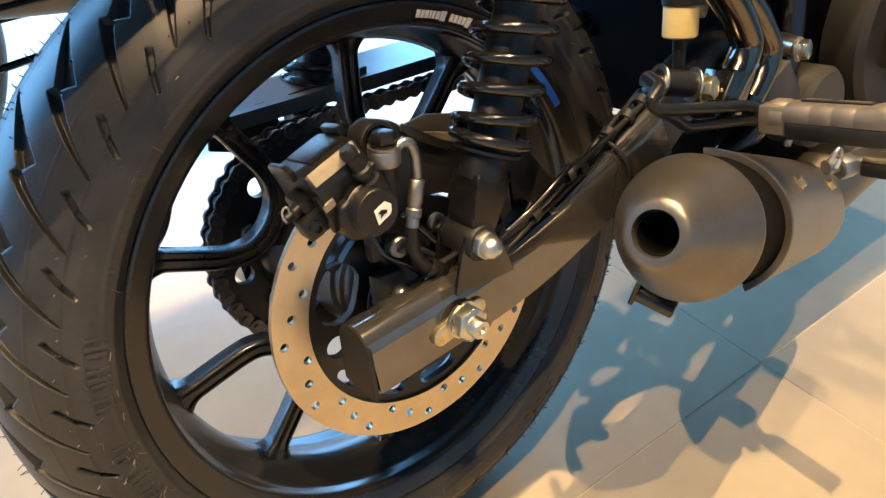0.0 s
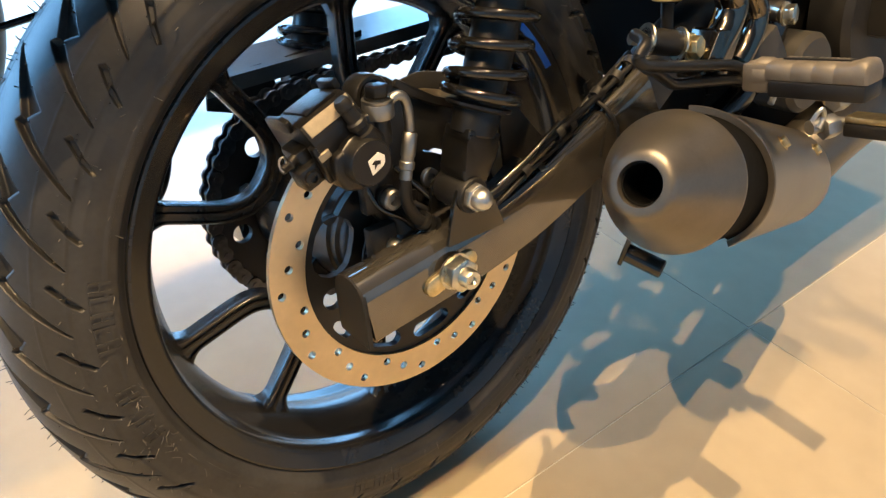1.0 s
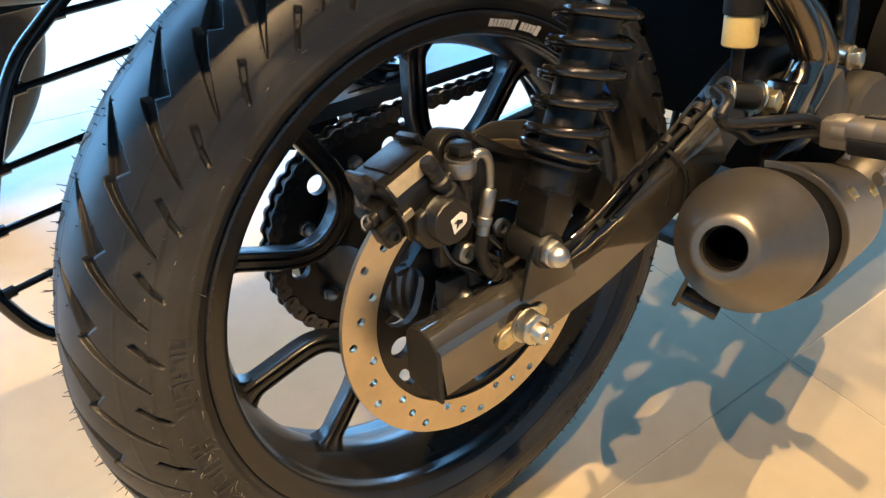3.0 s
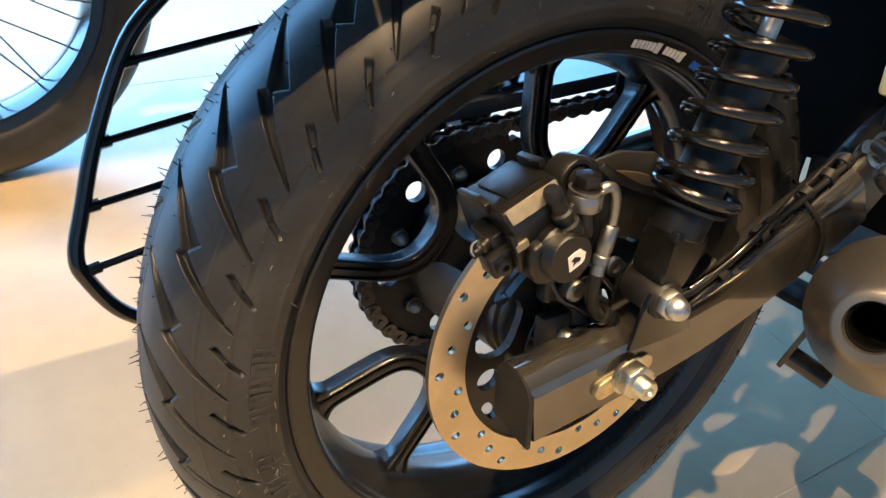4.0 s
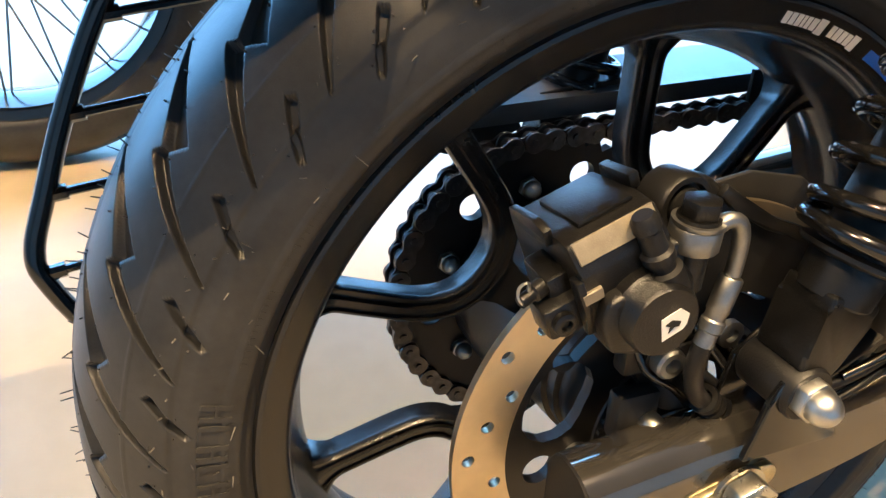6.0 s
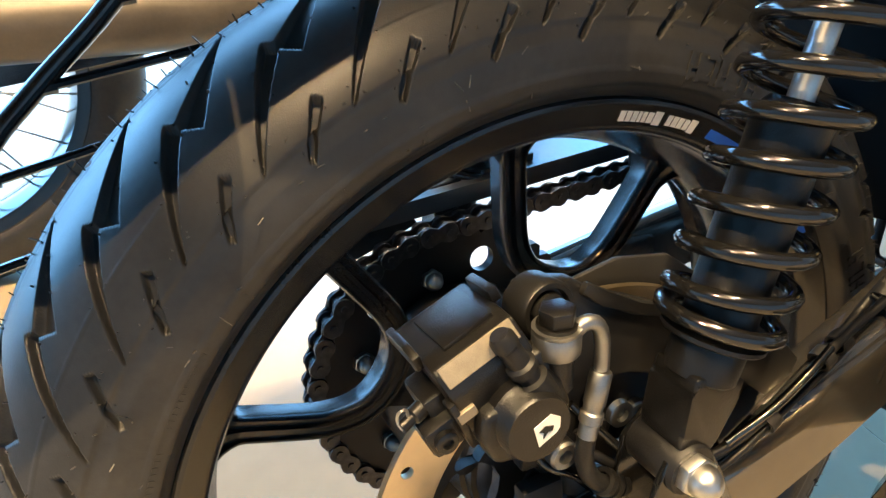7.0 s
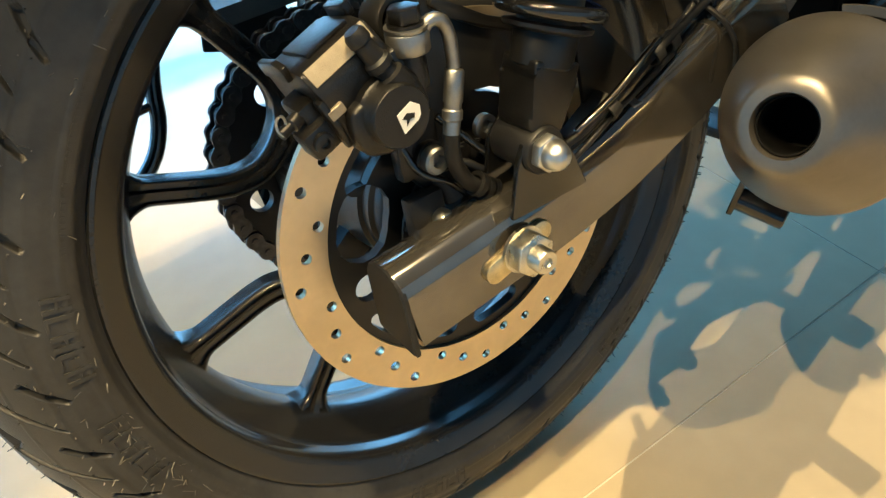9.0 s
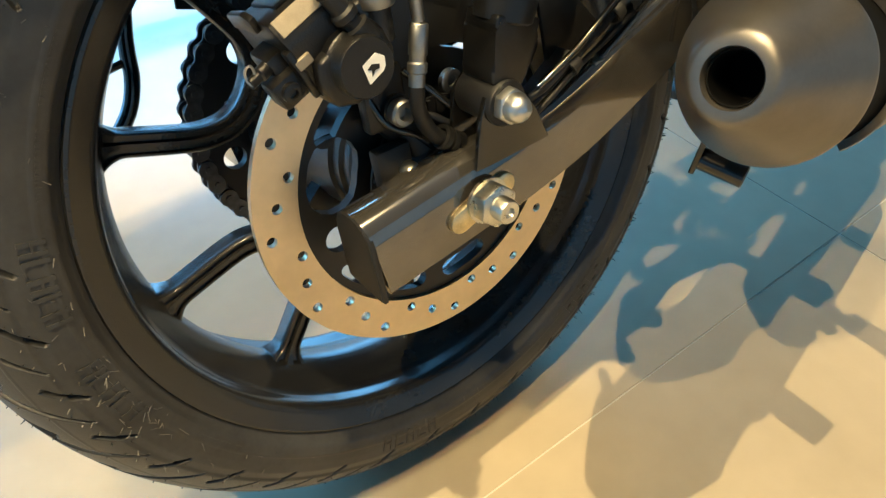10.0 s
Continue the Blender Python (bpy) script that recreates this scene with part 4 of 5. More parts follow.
# ---- sprocket and chain ----
SPY = 0.088
outer = []
TEETH = 44
for k in range(TEETH):
    for f, r in ((0.0, 0.1065), (0.35, 0.1125), (0.65, 0.1125)):
        outer.append(polar(r, 360 * (k + f) / TEETH))
cuts = [circle(*polar(0.0865, 130 + 60 * k), 0.0100, 20) for k in range(6)]
bm = bmesh.new()
ring_plate(bm, outer, [circle(0, 0, 0.045, 40)] + cuts, SPY - 0.004, SPY + 0.004)
sprocket = part("rear_sprocket", bm, SPROCKET, bike, "black rear sprocket with round openings", angle=30)
for k in range(6):
    u, v = polar(0.078, 100 + 60 * k)
    hex_bolt("sprocket_nut", (u, SPY - 0.004, v), (0, -1, 0), 0.0085, 0.005, STEEL, sprocket, dome=True, label="bright dome nut")
bm = bmesh.new()
lathe(bm, [(0.03, 0.05), (0.070, 0.05), (0.070, 0.080), (0.03, 0.080)], 48, YAXIS, closed=True)
part("sprocket_carrier", bm, SATIN_BLACK, sprocket)

PIN = 0.015875


def link_mesh(width, name):
    bm = bmesh.new()
    for s in (-1, 1):
        y = s * width
        outline = []
        for cx, a0 in ((PIN / 2, -125), (-PIN / 2, 55)):
            for i in range(9):
                a = radians(a0 + 250 * i / 8)
                outline.append((cx + 0.0078 * math.cos(a), 0.0078 * math.sin(a)))
            outline.append((0, 0.0046 if cx > 0 else -0.0046))
        prism(bm, outline, y - 0.0010, y + 0.0010, XZ, 0.0004, 1)
    for cx in (-PIN / 2, PIN / 2):
        lathe(bm, [(0, -width - 0.0025), (0.0027, -width - 0.0025), (0.0027, width + 0.0025), (0, width + 0.0025)], 10, Matrix.Translation((cx, 0, 0)) @ YAXIS)
        lathe(bm, [(0.0048, -width + 0.001), (0.0048, width - 0.001)], 10, Matrix.Translation((cx, 0, 0)) @ YAXIS)
    return bm


chain = new("drive_chain")
chain.parent = bike
chain["label"] = "oiled dark steel drive chain"
CR = 0.1112
top_dir, low_dir = Vector((1, 0, 0.048)).normalized(), Vector((1, 0, 0.10)).normalized()
a_top, a_low = 92.8, 275.7
arc = radians(a_low - a_top) * CR
n_arc = int(arc / PIN)
s0 = []
for i in range(30, 0, -1):
    d = i * PIN
    s0.append((Vector((CR * math.cos(radians(a_top)), 0, CR * math.sin(radians(a_top)))) + top_dir * d, math.degrees(math.atan2(-top_dir.z, top_dir.x))))
for i in range(n_arc + 1):
    a = a_top + math.degrees(i * PIN / CR)
    s0.append((Vector((CR * math.cos(radians(a)), 0, CR * math.sin(radians(a)))), -(a + 90)))
for i in range(1, 30):
    d = i * PIN
    s0.append((Vector((CR * math.cos(radians(a_low)), 0, CR * math.sin(radians(a_low)))) + low_dir * d, math.degrees(math.atan2(-low_dir.z, low_dir.x))))
kinds = []
for i, (p, a) in enumerate(s0):
    m = Matrix.Translation((p.x, SPY, p.z)) @ Matrix.Rotation(radians(a), 4, "Y")
    if i < 2:
        ob = part("chain_link", link_mesh(0.0078 if i == 0 else 0.0054, "link"), CHAIN, chain)
        ob.matrix_basis = m
        kinds.append(ob)
    else:
        share("chain_link", kinds[i % 2], chain, m)

# chain guard above the chain, with a folded skirt
bm = bmesh.new()
sec = [(-0.0120, -0.001), (-0.0120, 0.0005), (0.0, 0.0015), (0.0118, 0.0500), (0.0136, 0.0500), (0.0022, -0.001)]
sweep(bm, [Vector((-0.085, 0.100, 0.1290)), Vector((0.05, 0.100, 0.1340)), Vector((0.30, 0.098, 0.1450)), Vector((0.50, 0.096, 0.1540))], sec, (0, 1, 0))
guard = part("chain_guard", bm, GUARD, bike, "black folded chain guard")
bm = bmesh.new()
box(bm, 0.165, 0.190, 0.080, 0.084, 0.105, 0.150, Matrix(), 0.001)
part("guard_bracket", bm, SATIN_BLACK, guard)
for poly in ([(-0.080, 0.131), (-0.023, 0.136), (-0.010, 0.112), (-0.030, 0.106), (-0.060, 0.096), (-0.085, 0.104)], [(0.002, 0.137), (0.028, 0.140), (0.031, 0.118), (0.004, 0.112)], [(0.046, 0.141), (0.092, 0.146), (0.090, 0.122), (0.050, 0.118)]):
    bm = bmesh.new()
    prism(bm, poly, 0.1065, 0.1095, XZ, 0.0008, 1)
    part("guard_skirt", bm, SATIN_BLACK, guard)

# ---- clothing guard of bent tube on the far side ----
frame_pts = [(-0.120, 0.138, 0.350), (-0.178, 0.132, 0.289), (-0.232, 0.130, 0.245), (-0.268, 0.121, 0.212), (-0.300, 0.118, 0.150), (-0.320, 0.110, 0.100), (-0.332, 0.104, 0.066), (-0.329, 0.102, 0.045), (-0.308, 0.102, 0.008), (-0.270, 0.106, -0.012), (-0.200, 0.112, 0.004), (-0.155, 0.114, 0.030), (-0.134, 0.114, 0.060), (-0.120, 0.118, 0.110), (-0.060, 0.128, 0.260), (-0.030, 0.132, 0.340)]
bm = bmesh.new()
tube(bm, frame_pts, 0.0062, 12, 5, (0, 1, 0))
rack = part("clothing_guard", bm, GLOSS_BLACK, bike, "black bent-tube clothing guard with thin rungs")
for p, q in (((-0.178, 0.132, 0.289), (-0.050, 0.130, 0.300)), ((-0.232, 0.130, 0.245), (-0.066, 0.128, 0.262)), ((-0.275, 0.120, 0.198), (-0.085, 0.124, 0.225)), ((-0.303, 0.117, 0.143), (-0.100, 0.122, 0.172)), ((-0.320, 0.110, 0.098), (-0.118, 0.119, 0.122)), ((-0.329, 0.103, 0.050), (-0.130, 0.115, 0.078))):
    bm = bmesh.new()
    tube(bm, [p, q], 0.0030, 8, 1)
    tube(bm, [Vector(p) + (Vector(q) - Vector(p)) * 0.0, Vector(p) + (Vector(q) - Vector(p)).normalized() * 0.012], 0.0048, 8, 1)
    part("rung", bm, GLOSS_BLACK, rack)

# ---- frame, foot peg and what lies in front of the wheel ----
bm = bmesh.new()
tube(bm, [(0.262, -0.187, 0.124), (0.273, -0.187, 0.138), (0.2835, -0.187, 0.150), (0.2885, -0.187, 0.1655), (0.2764, -0.187, 0.1838), (0.257, -0.187, 0.2048), (0.210, -0.186, 0.245), (0.150, -0.18, 0.30)], 0.0140, 20, 6, (0, 1, 0))
hanger = part("footrest_hanger", bm, CHROME, bike, "dark polished tubular footrest hanger")
bm = bmesh.new()
tube(bm, [(0.366, -0.150, 0.092), (0.3785, -0.150, 0.105), (0.3890, -0.150, 0.1215), (0.3900, -0.150, 0.1397), (0.3700, -0.150, 0.1647), (0.3423, -0.150, 0.1894), (0.28, -0.15, 0.23)], 0.0130, 18, 6, (0, 1, 0))
part("rear_tube", bm, CHROME, hanger)
bm = bmesh.new()
prism(bm, [(0.255, 0.150), (0.289, 0.144), (0.272, 0.108), (0.264, 0.100), (0.236, 0.110), (0.236, 0.118)], -0.200, -0.172, XZ, 0.0022)
part("mount_plate", bm, CHROME, hanger)
hex_bolt("hanger_bolt", (0.228, -0.190, 0.1400), (0.2, -1, 0.1), 0.0098, 0.008, YZINC, hanger, washer=0.0118, label="yellow plated bolt")
m = axis((0.188, -0.170, 0.1515), (0.036, -0.014, -0.009))
bm = bmesh.new()
lathe(bm, [(0, 0.004), (0.0100, 0.004), (0.0110, 0.012), (0.0110, 0.030), (0.0100, 0.038), (0, 0.038)], 28, m)
part("rubber_bush", bm, DARK_RUBBER, hanger)
for h in (0.004, 0.036):
    bm = bmesh.new()
    lathe(bm, [(0, h), (0.0138, h), (0.0142, h + 0.001), (0.0138, h + 0.0022), (0, h + 0.0026)], 28, m)
    part("washer", bm, ZINC, hanger)
bm = bmesh.new()
lathe(bm, [(0, -0.010), (0.005, -0.010), (0.0055, 0.006), (0, 0.006)], 16, m)
part("stud", bm, ZINC, hanger)
bm = bmesh.new()
tube(bm, [(0.170, -0.178, 0.160), (0.158, -0.198, 0.158), (0.147, -0.201, 0.151), (0.152, -0.202, 0.143), (0.180, -0.203, 0.136), (0.220, -0.204, 0.128), (0.266, -0.209, 0.119), (0.276, -0.216, 0.110), (0.278, -0.220, 0.102)], 0.0050, 12, 5)
part("wire_guard", bm, SATIN_BLACK, hanger)
bm = bmesh.new()
tube(bm, [(0.150, -0.196, 0.150), (0.158, -0.198, 0.140), (0.1725, -0.200, 0.132), (0.1905, -0.200, 0.1195), (0.2030, -0.200, 0.1160), (0.2323, -0.202, 0.1115), (0.266, -0.208, 0.1070), (0.278, -0.218, 0.103)], 0.0047, 12, 5)
part("lower_wire_guard", bm, SATIN_BLACK, hanger)
bm = bmesh.new()
m = axis((0.262, -0.236, 0.118), (0.03, -1, 0.10), (0, 0, 1))
lathe(bm, [(0, 0), (0.0135, 0), (0.0135, 0.010), (0.012, 0.012), (0.012, 0.020), (0, 0.020)], 20, m)
peg = part("foot_peg", bm, TAUPE, bike, "taupe metal foot peg with a black rubber underside")
bm = bmesh.new()
sec = [(-14.0, -2), (14.0, -2), (15.0, 3), (13.2, 9.0), (10.5, 11.6), (5.0, 12.4), (0, 12.6), (-5.0, 12.4), (-10.5, 11.6), (-13.2, 9.0), (-15.0, 3)]
stations = [(0.011, 0.86), (0.0125, 0.93), (0.0316, 0.955), (0.0321, 0.942), (0.0330, 0.942), (0.0335, 0.96), (0.0484, 0.975), (0.0489, 0.962), (0.0498, 0.962), (0.0503, 0.98), (0.0651, 0.99), (0.0656, 0.977), (0.0665, 0.977), (0.0670, 0.99), (0.0744, 1.0), (0.0781, 1.10), (0.0818, 1.22), (0.0856, 1.23), (0.0888, 1.12), (0.0907, 0.88), (0.0912, 0.6)]
prev = None
for h, k in stations:
    ring = [bm.verts.new(m @ Vector((u / 1000 * min(k, 1.0), (v / 1000) * k if v > 0 else v / 1000, h))) for u, v in sec]
    if prev:
        for i in range(len(sec)):
            bm.faces.new((prev[i], prev[(i + 1) % len(sec)], ring[(i + 1) % len(sec)], ring[i]))
    else:
        bm.faces.new(ring)
    prev = ring
bm.faces.new(prev)
part("peg_top", bm, TAUPE, peg)
bm = bmesh.new()
box(bm, -0.012, 0.012, -0.014, 0.010, -0.010, 0.013, m, 0.003)
part("knuckle", bm, TAUPE, peg)
bm = bmesh.new()
prism(bm, [(-0.0150, -0.016), (0.0150, -0.016), (0.0160, -0.002), (-0.0160, -0.002)], 0.014, 0.0905, m, 0.003)
part("peg_rubber", bm, DARK_RUBBER, peg)
bm = bmesh.new()
prism(bm, [(-0.0010, 0.0122), (0.0080, 0.0116), (0.0080, 0.0130), (-0.0010, 0.0136)], 0.020, 0.073, m)
part("peg_marking", bm, MATT_BLACK, peg, "dark moulded bar")
bm = bmesh.new()
for i in range(12):
    if i != 5:
        h0 = 0.0225 + i * 0.0041
        prism(bm, [(0.0008, 0.0133), (0.0062, 0.0128), (0.0062, 0.0136), (0.0008, 0.0140)], h0, h0 + 0.0026, m)
part("raised_marks", bm, TAUPE, peg)
bm = bmesh.new()
tube(bm, [(0.268, -0.222, 0.122), (0.282, -0.232, 0.116), (0.286, -0.238, 0.100), (0.278, -0.240, 0.088)], 0.0028, 8, 5)
part("peg_clip", bm, STEEL, peg)
# brake pedal and its linkage beyond the muffler
bm = bmesh.new()
tube(bm, [(0.250, -0.290, 0.085), (0.262, -0.295, 0.086), (0.275, -0.300, 0.084), (0.286, -0.312, 0.083)], 0.0060, 12, 4)
linkage = part("brake_linkage", bm, GREY_METAL, bike, "brake pedal linkage of plated steel with hexagon nuts")
hex_bolt("linkage_nut", (0.276, -0.292, 0.102), (0.9, -0.4, 0.1), 0.0105, 0.010, GREY_METAL, linkage)
hex_bolt("linkage_nut", (0.258, -0.296, 0.084), (0.9, -0.4, 0.1), 0.0100, 0.012, GREY_METAL, linkage)
bm = bmesh.new()
tube(bm, [(0.236, -0.298, 0.096), (0.240, -0.302, 0.106), (0.246, -0.302, 0.098), (0.240, -0.302, 0.090)], 0.0018, 8, 4)
part("split_pin", bm, STEEL, linkage)
m = axis((0.281, -0.306, 0.086), (0.012, -1, 0.10), (0, 0, 1))
bm = bmesh.new()
box(bm, -0.010, 0.010, 0.001, 0.0065, 0.0, 0.065, m, 0.002)
part("pedal_pad", bm, YZINC, linkage, "tan pedal top")
bm = bmesh.new()
box(bm, -0.011, 0.011, -0.010, 0.001, 0.0, 0.065, m, 0.002)
part("pedal_rubber", bm, DARK_RUBBER, linkage)
hex_bolt("linkage_bolt", (0.290, -0.280, 0.100), (0.1, -1, 0.2), 0.0065, 0.006, YZINC, linkage, washer=0.008)
linkage.matrix_basis = pose(0.0597, 0.1060, -0.0560) @ Matrix.Scale(1.187, 4)

# fluid reservoir
m = axis((0.292, -0.118, 0.158), (0.02, 0.02, 1))
bm = bmesh.new()
lathe(bm, [(0, 0.004), (0.0145, 0.004), (0.0160, 0.0055), (0.0160, 0.032), (0.015, 0.034), (0, 0.034)], 36, m)
res = part("fluid_reservoir", bm, RESERVOIR, bike, "amber plastic brake fluid reservoir with black cap")
bm = bmesh.new()
lathe(bm, [(0, 0.033), (0.0172, 0.033), (0.0176, 0.035), (0.0176, 0.054), (0, 0.054)], 36, m)
part("cap", bm, MATT_BLACK, res, "black screw cap")
bm = bmesh.new()
tube(bm, [(0.292, -0.118, 0.160), (0.293, -0.118, 0.140), (0.296, -0.120, 0.120), (0.320, -0.125, 0.112), (0.36, -0.13, 0.125)], 0.0062, 10, 4)
part("outlet_hose", bm, DARK_RUBBER, res)
hex_bolt("reservoir_bolt", (0.310, -0.124, 0.184), (0.3, -1, 0), 0.0075, 0.006, YZINC, res)

# engine and frame parts ahead of the wheel; box, crankcase and bracket even near-black
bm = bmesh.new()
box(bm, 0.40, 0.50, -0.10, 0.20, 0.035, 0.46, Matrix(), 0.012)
engine = part("engine", bm, NEAR_BLACK, bike, "black engine and battery box behind the frame tubes")
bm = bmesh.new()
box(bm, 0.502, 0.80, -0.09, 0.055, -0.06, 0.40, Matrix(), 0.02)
part("crankcase", bm, NEAR_BLACK, engine)
bm = bmesh.new()
box(bm, 0.64, 1.0, -0.185, 0.20, 0.06, 0.40, Matrix(), 0.02)
part("cylinder_block", bm, SATIN_BLACK, engine)
bm = bmesh.new()
lathe(bm, [(0, 0), (0.100, 0), (0.108, 0.008), (0.108, 0.05), (0, 0.05)], 48, axis((0.70, -0.150, 0.095), (0, 1, 0)))
part("crankcase_cover", bm, MATT_BLACK, engine, "dark metal crankcase cover")
bm = bmesh.new()
prism(bm, [(0.392, 0.072), (0.395, 0.098), (0.432, 0.118), (0.462, 0.080), (0.462, 0.052), (0.420, 0.050)], -0.152, -0.140, XZ, 0.003)
part("pivot_plate", bm, DARK_GREY, engine, "dark grey pivot plate")
bm = bmesh.new()
lathe(bm, [(0, 0), (0.040, 0), (0.046, 0.006), (0.046, 0.05), (0, 0.05)], 40, axis((0.525, -0.150, 0.045), (0, 1, 0)))
part("pivot_cover", bm, DARK_GREY, engine)
hex_bolt("pivot_bolt", (0.445, -0.150, 0.125), (0.2, -1, 0.1), 0.0105, 0.010, ZINC, engine, washer=0.0120, label="large plated pivot bolt")
bm = bmesh.new()
lathe(bm, [(0, 0), (0.0112, 0), (0.0112, 0.05), (0, 0.05)], 28, axis((0.445, -0.150, 0.127), (0.1, 1, 0.1)))
part("pivot_sleeve", bm, ZINC, engine)
bm = bmesh.new()
tube(bm, [(0.30, -0.125, 0.098), (0.34, -0.13, 0.110), (0.39, -0.13, 0.128), (0.44, -0.11, 0.15)], 0.0085, 12, 5)
part("hydraulic_line", bm, GREY_METAL, engine)
bm = bmesh.new()
tube(bm, [(0.42, -0.085, -0.01), (0.47, -0.105, 0.04), (0.50, -0.11, 0.12), (0.47, -0.10, 0.30)], 0.016, 16, 5)
part("frame_tube", bm, GLOSS_BLACK, engine)
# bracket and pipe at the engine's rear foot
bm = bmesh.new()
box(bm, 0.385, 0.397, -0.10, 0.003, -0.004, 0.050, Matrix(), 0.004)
part("engine_bracket", bm, NEAR_BLACK, engine)
bm = bmesh.new()
tube(bm, [(0.391, -0.02, 0.004), (0.391, 0.004, 0.006), (0.393, 0.018, 0.012), (0.402, 0.022, 0.040)], 0.0045, 10, 4)
part("breather_pipe", bm, DARK_RUBBER, engine)
# cross members under the engine
for x0, x1, zz in ((0.363, 0.408, -0.116), (0.443, 0.468, -0.116), (0.501, 0.605, -0.116)):
    bm = bmesh.new()
    box(bm, x0, x1, -0.10, 0.13, zz, zz + 0.012, Matrix(), 0.003)
    part("cross_member", bm, SATIN_BLACK, engine)
# seat and tail above the wheel: unseen bodies, sized to shade tyre and floor
bm = bmesh.new()
lathe(bm, [(0.430, -0.078), (0.446, -0.066), (0.453, -0.030), (0.455, 0.0), (0.453, 0.030), (0.446, 0.066), (0.430, 0.078), (0.428, 0.076), (0.443, 0.064), (0.450, 0.0), (0.443, -0.064), (0.428, -0.076)], 40, YAXIS, closed=True, a0=-128, a1=-50)
part("unseen_mudguard", bm, GLOSS_BLACK, bike, "gloss black rear mudguard, unseen, shading the tyre crown")
bm = bmesh.new()
prism(bm, [(-0.245, 0.395), (-0.40, 0.425), (-0.54, 0.440), (-0.56, 0.500), (-0.36, 0.545), (-0.12, 0.57), (-0.12, 0.44)], -0.15, 0.10, XZ, 0.02, 3)
part("unseen_tail_cowl", bm, MATT_BLACK, bike, "black tail cowl, unseen, widened to shade the tyre")
bm = bmesh.new()
prism(bm, [(-0.115, 0.51), (0.10, 0.47), (0.30, 0.455), (0.55, 0.45), (0.70, 0.46), (0.72, 0.54), (0.40, 0.58), (-0.08, 0.60)], -0.15, 0.12, XZ, 0.02, 3)
part("seat", bm, MATT_BLACK, bike, "black dual seat, unseen, widened to cast shade")
# rough panel and tank bodies, added to block the spots above the floor
bm = bmesh.new()
prism(bm, [(0.24, 0.30), (0.40, 0.270), (0.52, 0.26), (0.52, 0.44), (0.20, 0.455)], -0.175, 0.175, XZ, 0.02)
part("side_panel", bm, MATT_BLACK, bike)
bm = bmesh.new()
prism(bm, [(0.47, 0.30), (0.85, 0.28), (0.95, 0.50), (0.46, 0.45)], -0.145, 0.145, XZ, 0.02)
part("fuel_tank", bm, GLOSS_BLACK, bike)

# ---- the next motorcycle ----
NX, NY = -0.425, 0.845
other = tagged(new("motorcycle"), "second motorcycle with wire-spoked wheel parked alongside", "motorcycle")
other.matrix_world = pose(NX, NY, 0.305, -10, 0, 0)
bm = bmesh.new()
sec = [tyre_section(l) for l in [-0.122 + 0.00813 * i for i in range(31)]]
lathe(bm, [(r - 0.004, y * 0.78) for y, r in sec], 120, YAXIS, closed=True)
otyre = part("tyre", bm, RUBBER, other, "black road tyre")
bm = bmesh.new()
for k in range(3):
    z = 0.0
    a = 236 + k * 2.2
    box(bm, -0.004, 0.004, -0.0535, -0.0525, -0.247, -0.243, Matrix.Rotation(radians(270 - a), 4, "Y"))
part("sidewall_mark", bm, WHITE, otyre, "small pale sidewall bars")
bm = bmesh.new()
lathe(bm, [(0.2320, -0.048), (0.2340, -0.050), (0.2300, -0.0505), (0.2150, -0.044), (0.2080, -0.022), (0.2060, 0.0), (0.2080, 0.022), (0.2150, 0.044), (0.2300, 0.0505), (0.2340, 0.050), (0.2320, 0.048), (0.224, 0.03), (0.224, -0.03)], 120, YAXIS, closed=True)
orim = part("rim", bm, GLOSS_BLACK, other, "black spoked wheel rim")
bm = bmesh.new()
tube(bm, [(0.034, -0.022, 0.0), polar(0.208, 24)[:1] + (-0.004,) + polar(0.208, 24)[1:]], 0.0017, 6, 1)
wire = part("spoke", bm, GREY_METAL, orim)
bm = bmesh.new()
tube(bm, [(0.034, 0.022, 0.0), polar(0.208, -24)[:1] + (0.004,) + polar(0.208, -24)[1:]], 0.0017, 6, 1)
wire2 = part("spoke", bm, GREY_METAL, orim)
for k in range(1, 18):
    share("spoke", wire, orim, pose(0, 0, 0, 0, 20 * k, 0))
    share("spoke", wire2, orim, pose(0, 0, 0, 0, 20 * k + 10, 0))
bm = bmesh.new()
lathe(bm, [(0.01, -0.055), (0.03, -0.055), (0.038, -0.030), (0.030, -0.020), (0.030, 0.020), (0.038, 0.030), (0.03, 0.055), (0.01, 0.055)], 36, YAXIS)
part("hub", bm, ALU, orim)
bm = bmesh.new()
sweep(bm, smooth_line([(-0.05, -0.10, 0.0), (0.15, -0.10, 0.01), (0.38, -0.10, 0.03)], 4), swing_section(0.8), (0, 1, 0))
part("swingarm", bm, GLOSS_BLACK, other)
bm = bmesh.new()
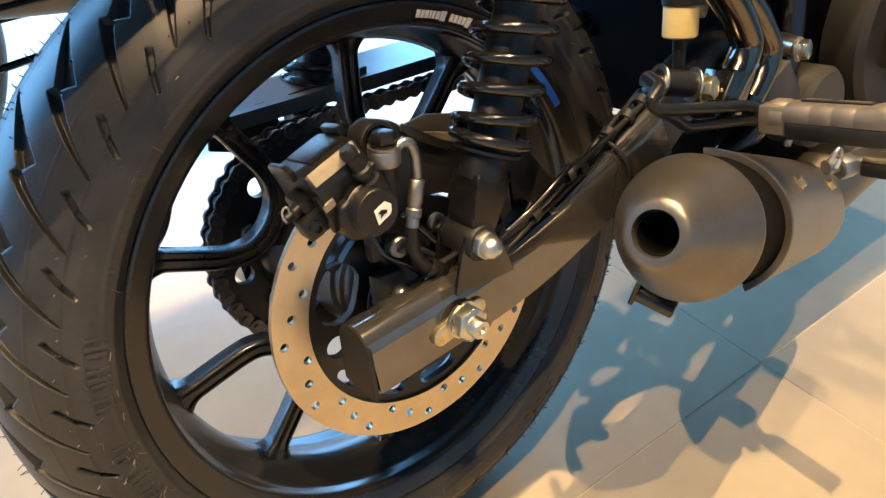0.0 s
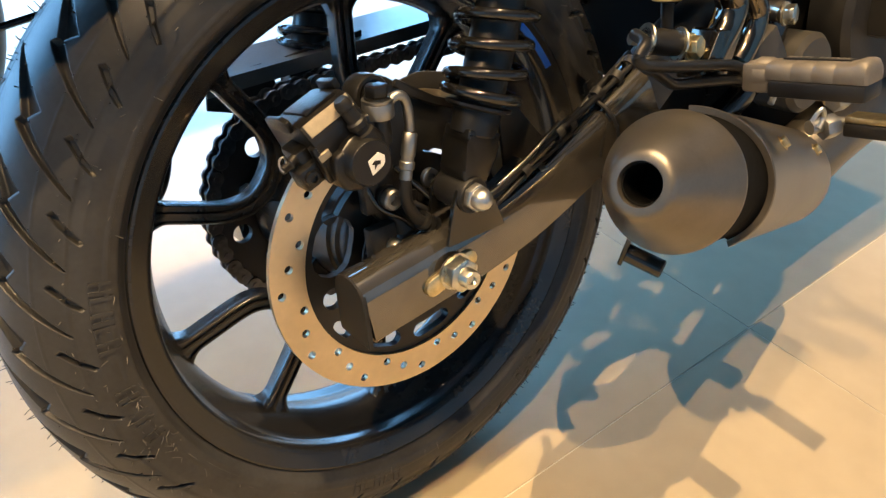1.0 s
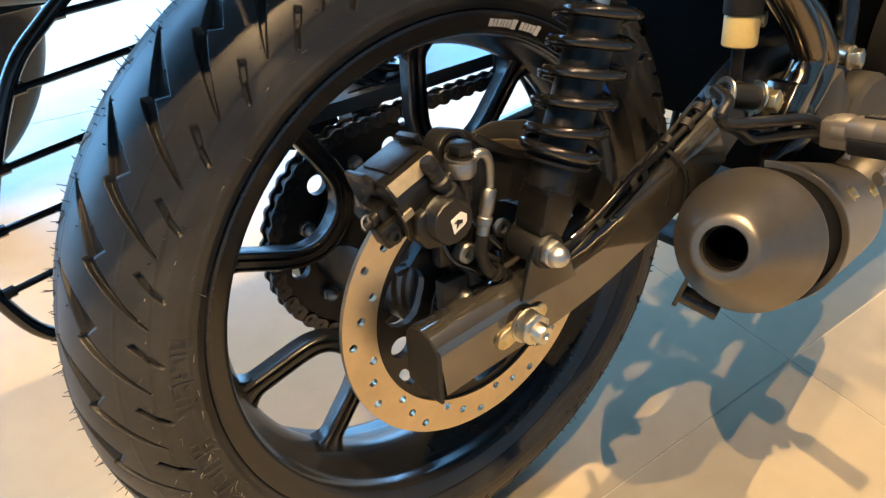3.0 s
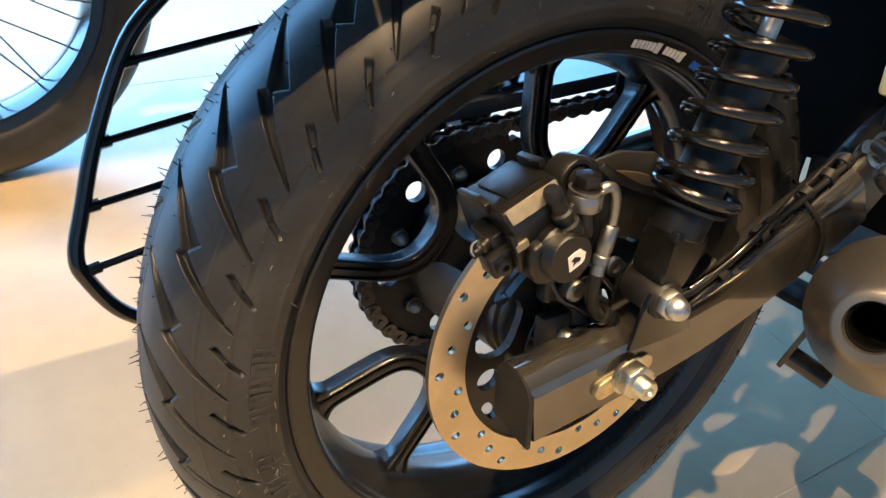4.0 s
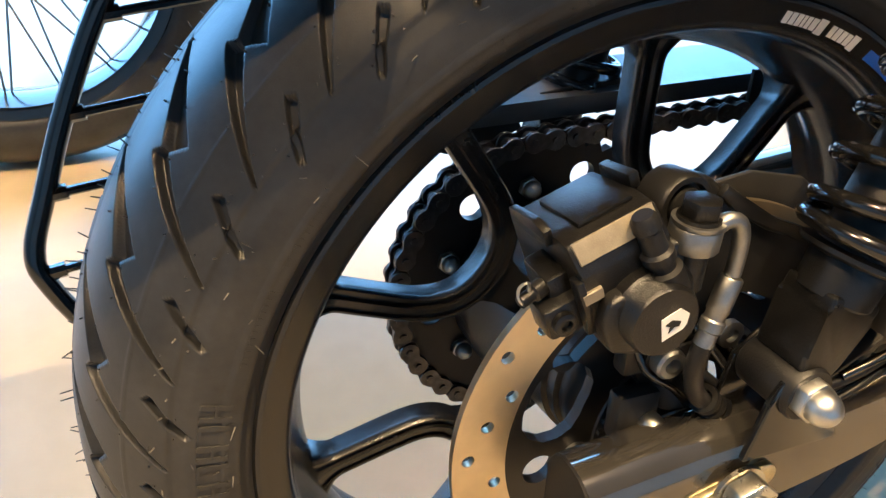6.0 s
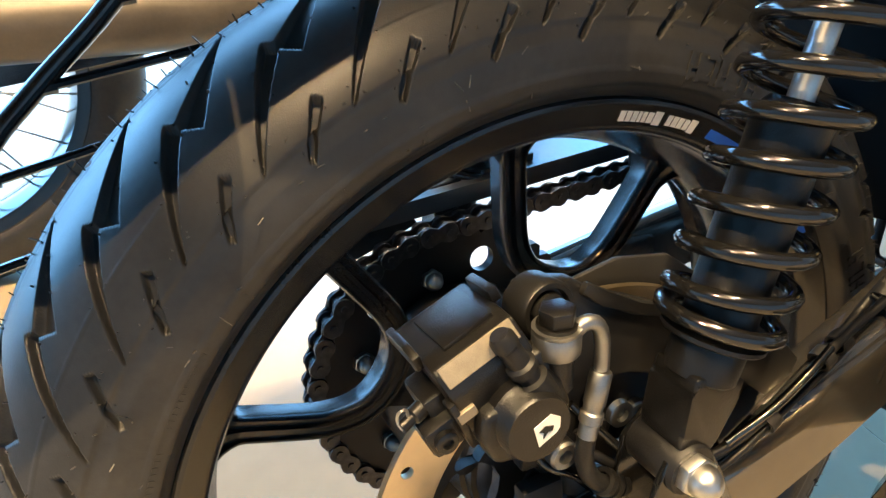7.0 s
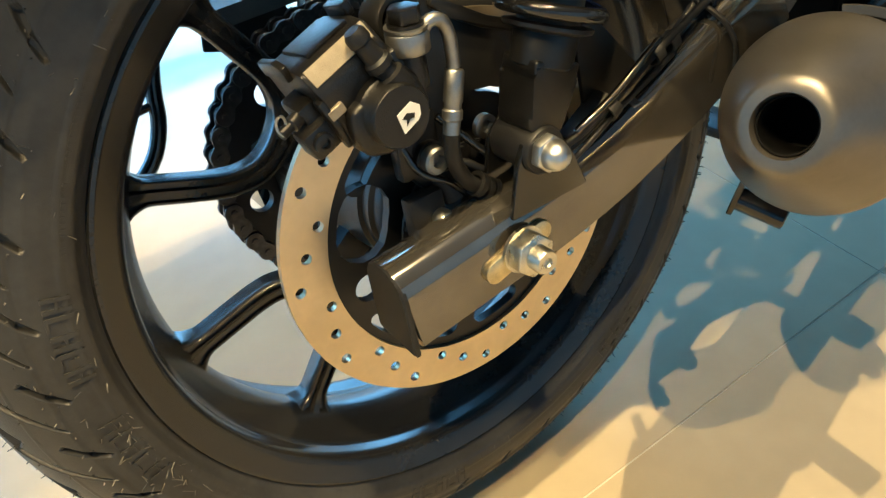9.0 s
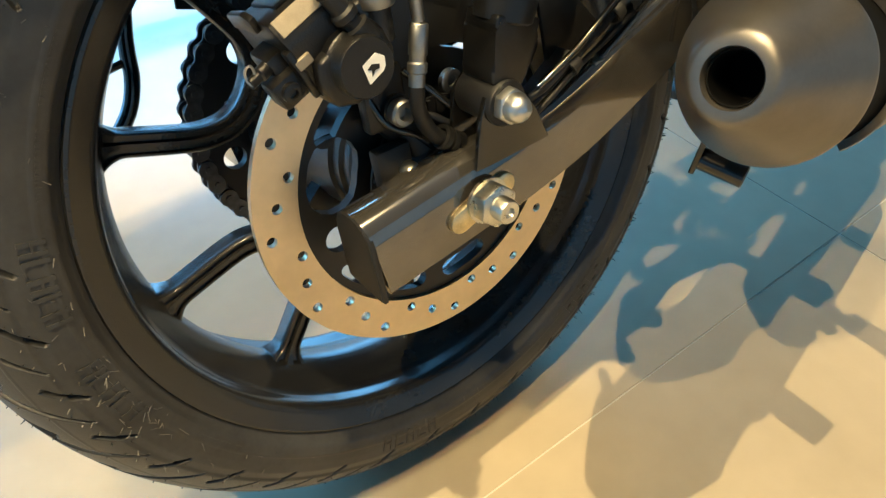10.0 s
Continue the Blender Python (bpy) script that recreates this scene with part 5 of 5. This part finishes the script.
lathe(bm, [(0.0, 0.02), (0.020, 0.02), (0.022, 0), (0.035, 0.004), (0.044, 0.02), (0.046, 0.05), (0.046, 0.50), (0.030, 0.58), (0.022, 0.60), (0.022, 0.9), (0, 0.9)], 48, axis((0.02, -0.175, 0.075), (1, 0.02, -0.06)))
part("muffler", bm, mat("warm_grey_exhaust", (0.10, 0.085, 0.07), 0.4, 0.5, 0.15, 30, 0.1, 900), other, "dark bronze-grey exhaust muffler")
bm = bmesh.new()
lathe(bm, [(0, 0), (0.022, 0), (0.022, 0.30), (0, 0.30)], 24, axis((0.06, -0.12, 0.05), (0.35, 0, 1)))
part("shock_absorber", bm, GLOSS_BLACK, other)
bm = bmesh.new()
prism(bm, [(0.44, 0.26), (0.60, 0.24), (0.90, 0.24), (0.98, 0.30), (0.90, 0.42), (0.45, 0.42)], -0.15, 0.15, XZ, 0.03)
part("engine", bm, SATIN_BLACK, other, "dark engine block")
bm = bmesh.new()
prism(bm, [(-0.05, 0.42), (0.52, 0.38), (0.54, 0.50), (-0.05, 0.56)], -0.13, 0.13, XZ, 0.02)
part("seat", bm, MATT_BLACK, other)
bm = bmesh.new()
prism(bm, [(0.52, 0.42), (0.95, 0.40), (1.05, 0.60), (0.90, 0.72), (0.56, 0.62)], -0.14, 0.14, XZ, 0.03, 3)
part("fuel_tank", bm, GLOSS_BLACK, other)
bm = bmesh.new()
prism(bm, [(0.18, 0.18), (0.44, 0.14), (0.44, 0.42), (0.12, 0.43)], -0.13, 0.13, XZ, 0.02)
part("side_panel", bm, GLOSS_BLACK, other)

# ---- floor tiles ----
for ix in range(-5, 5):
    for iy in range(-4, 4):
        x0, x1 = 0.542 + ix * 1.2 + 0.0009, 0.542 + (ix + 1) * 1.2 - 0.0009
        y0, y1 = -0.173 + iy * 1.2 + 0.0009, -0.173 + (iy + 1) * 1.2 - 0.0009
        x0, x1, y0, y1 = max(x0, -5), min(x1, 5), max(y0, -4), min(y1, 2.6)
        if x1 - x0 < 0.02 or y1 - y0 < 0.02:
            continue
        b2 = bmesh.new()
        box(b2, x0, x1, y0, y1, -0.006, 0.0)
        finish("tile", b2, FLOOR, floor, flat=True)
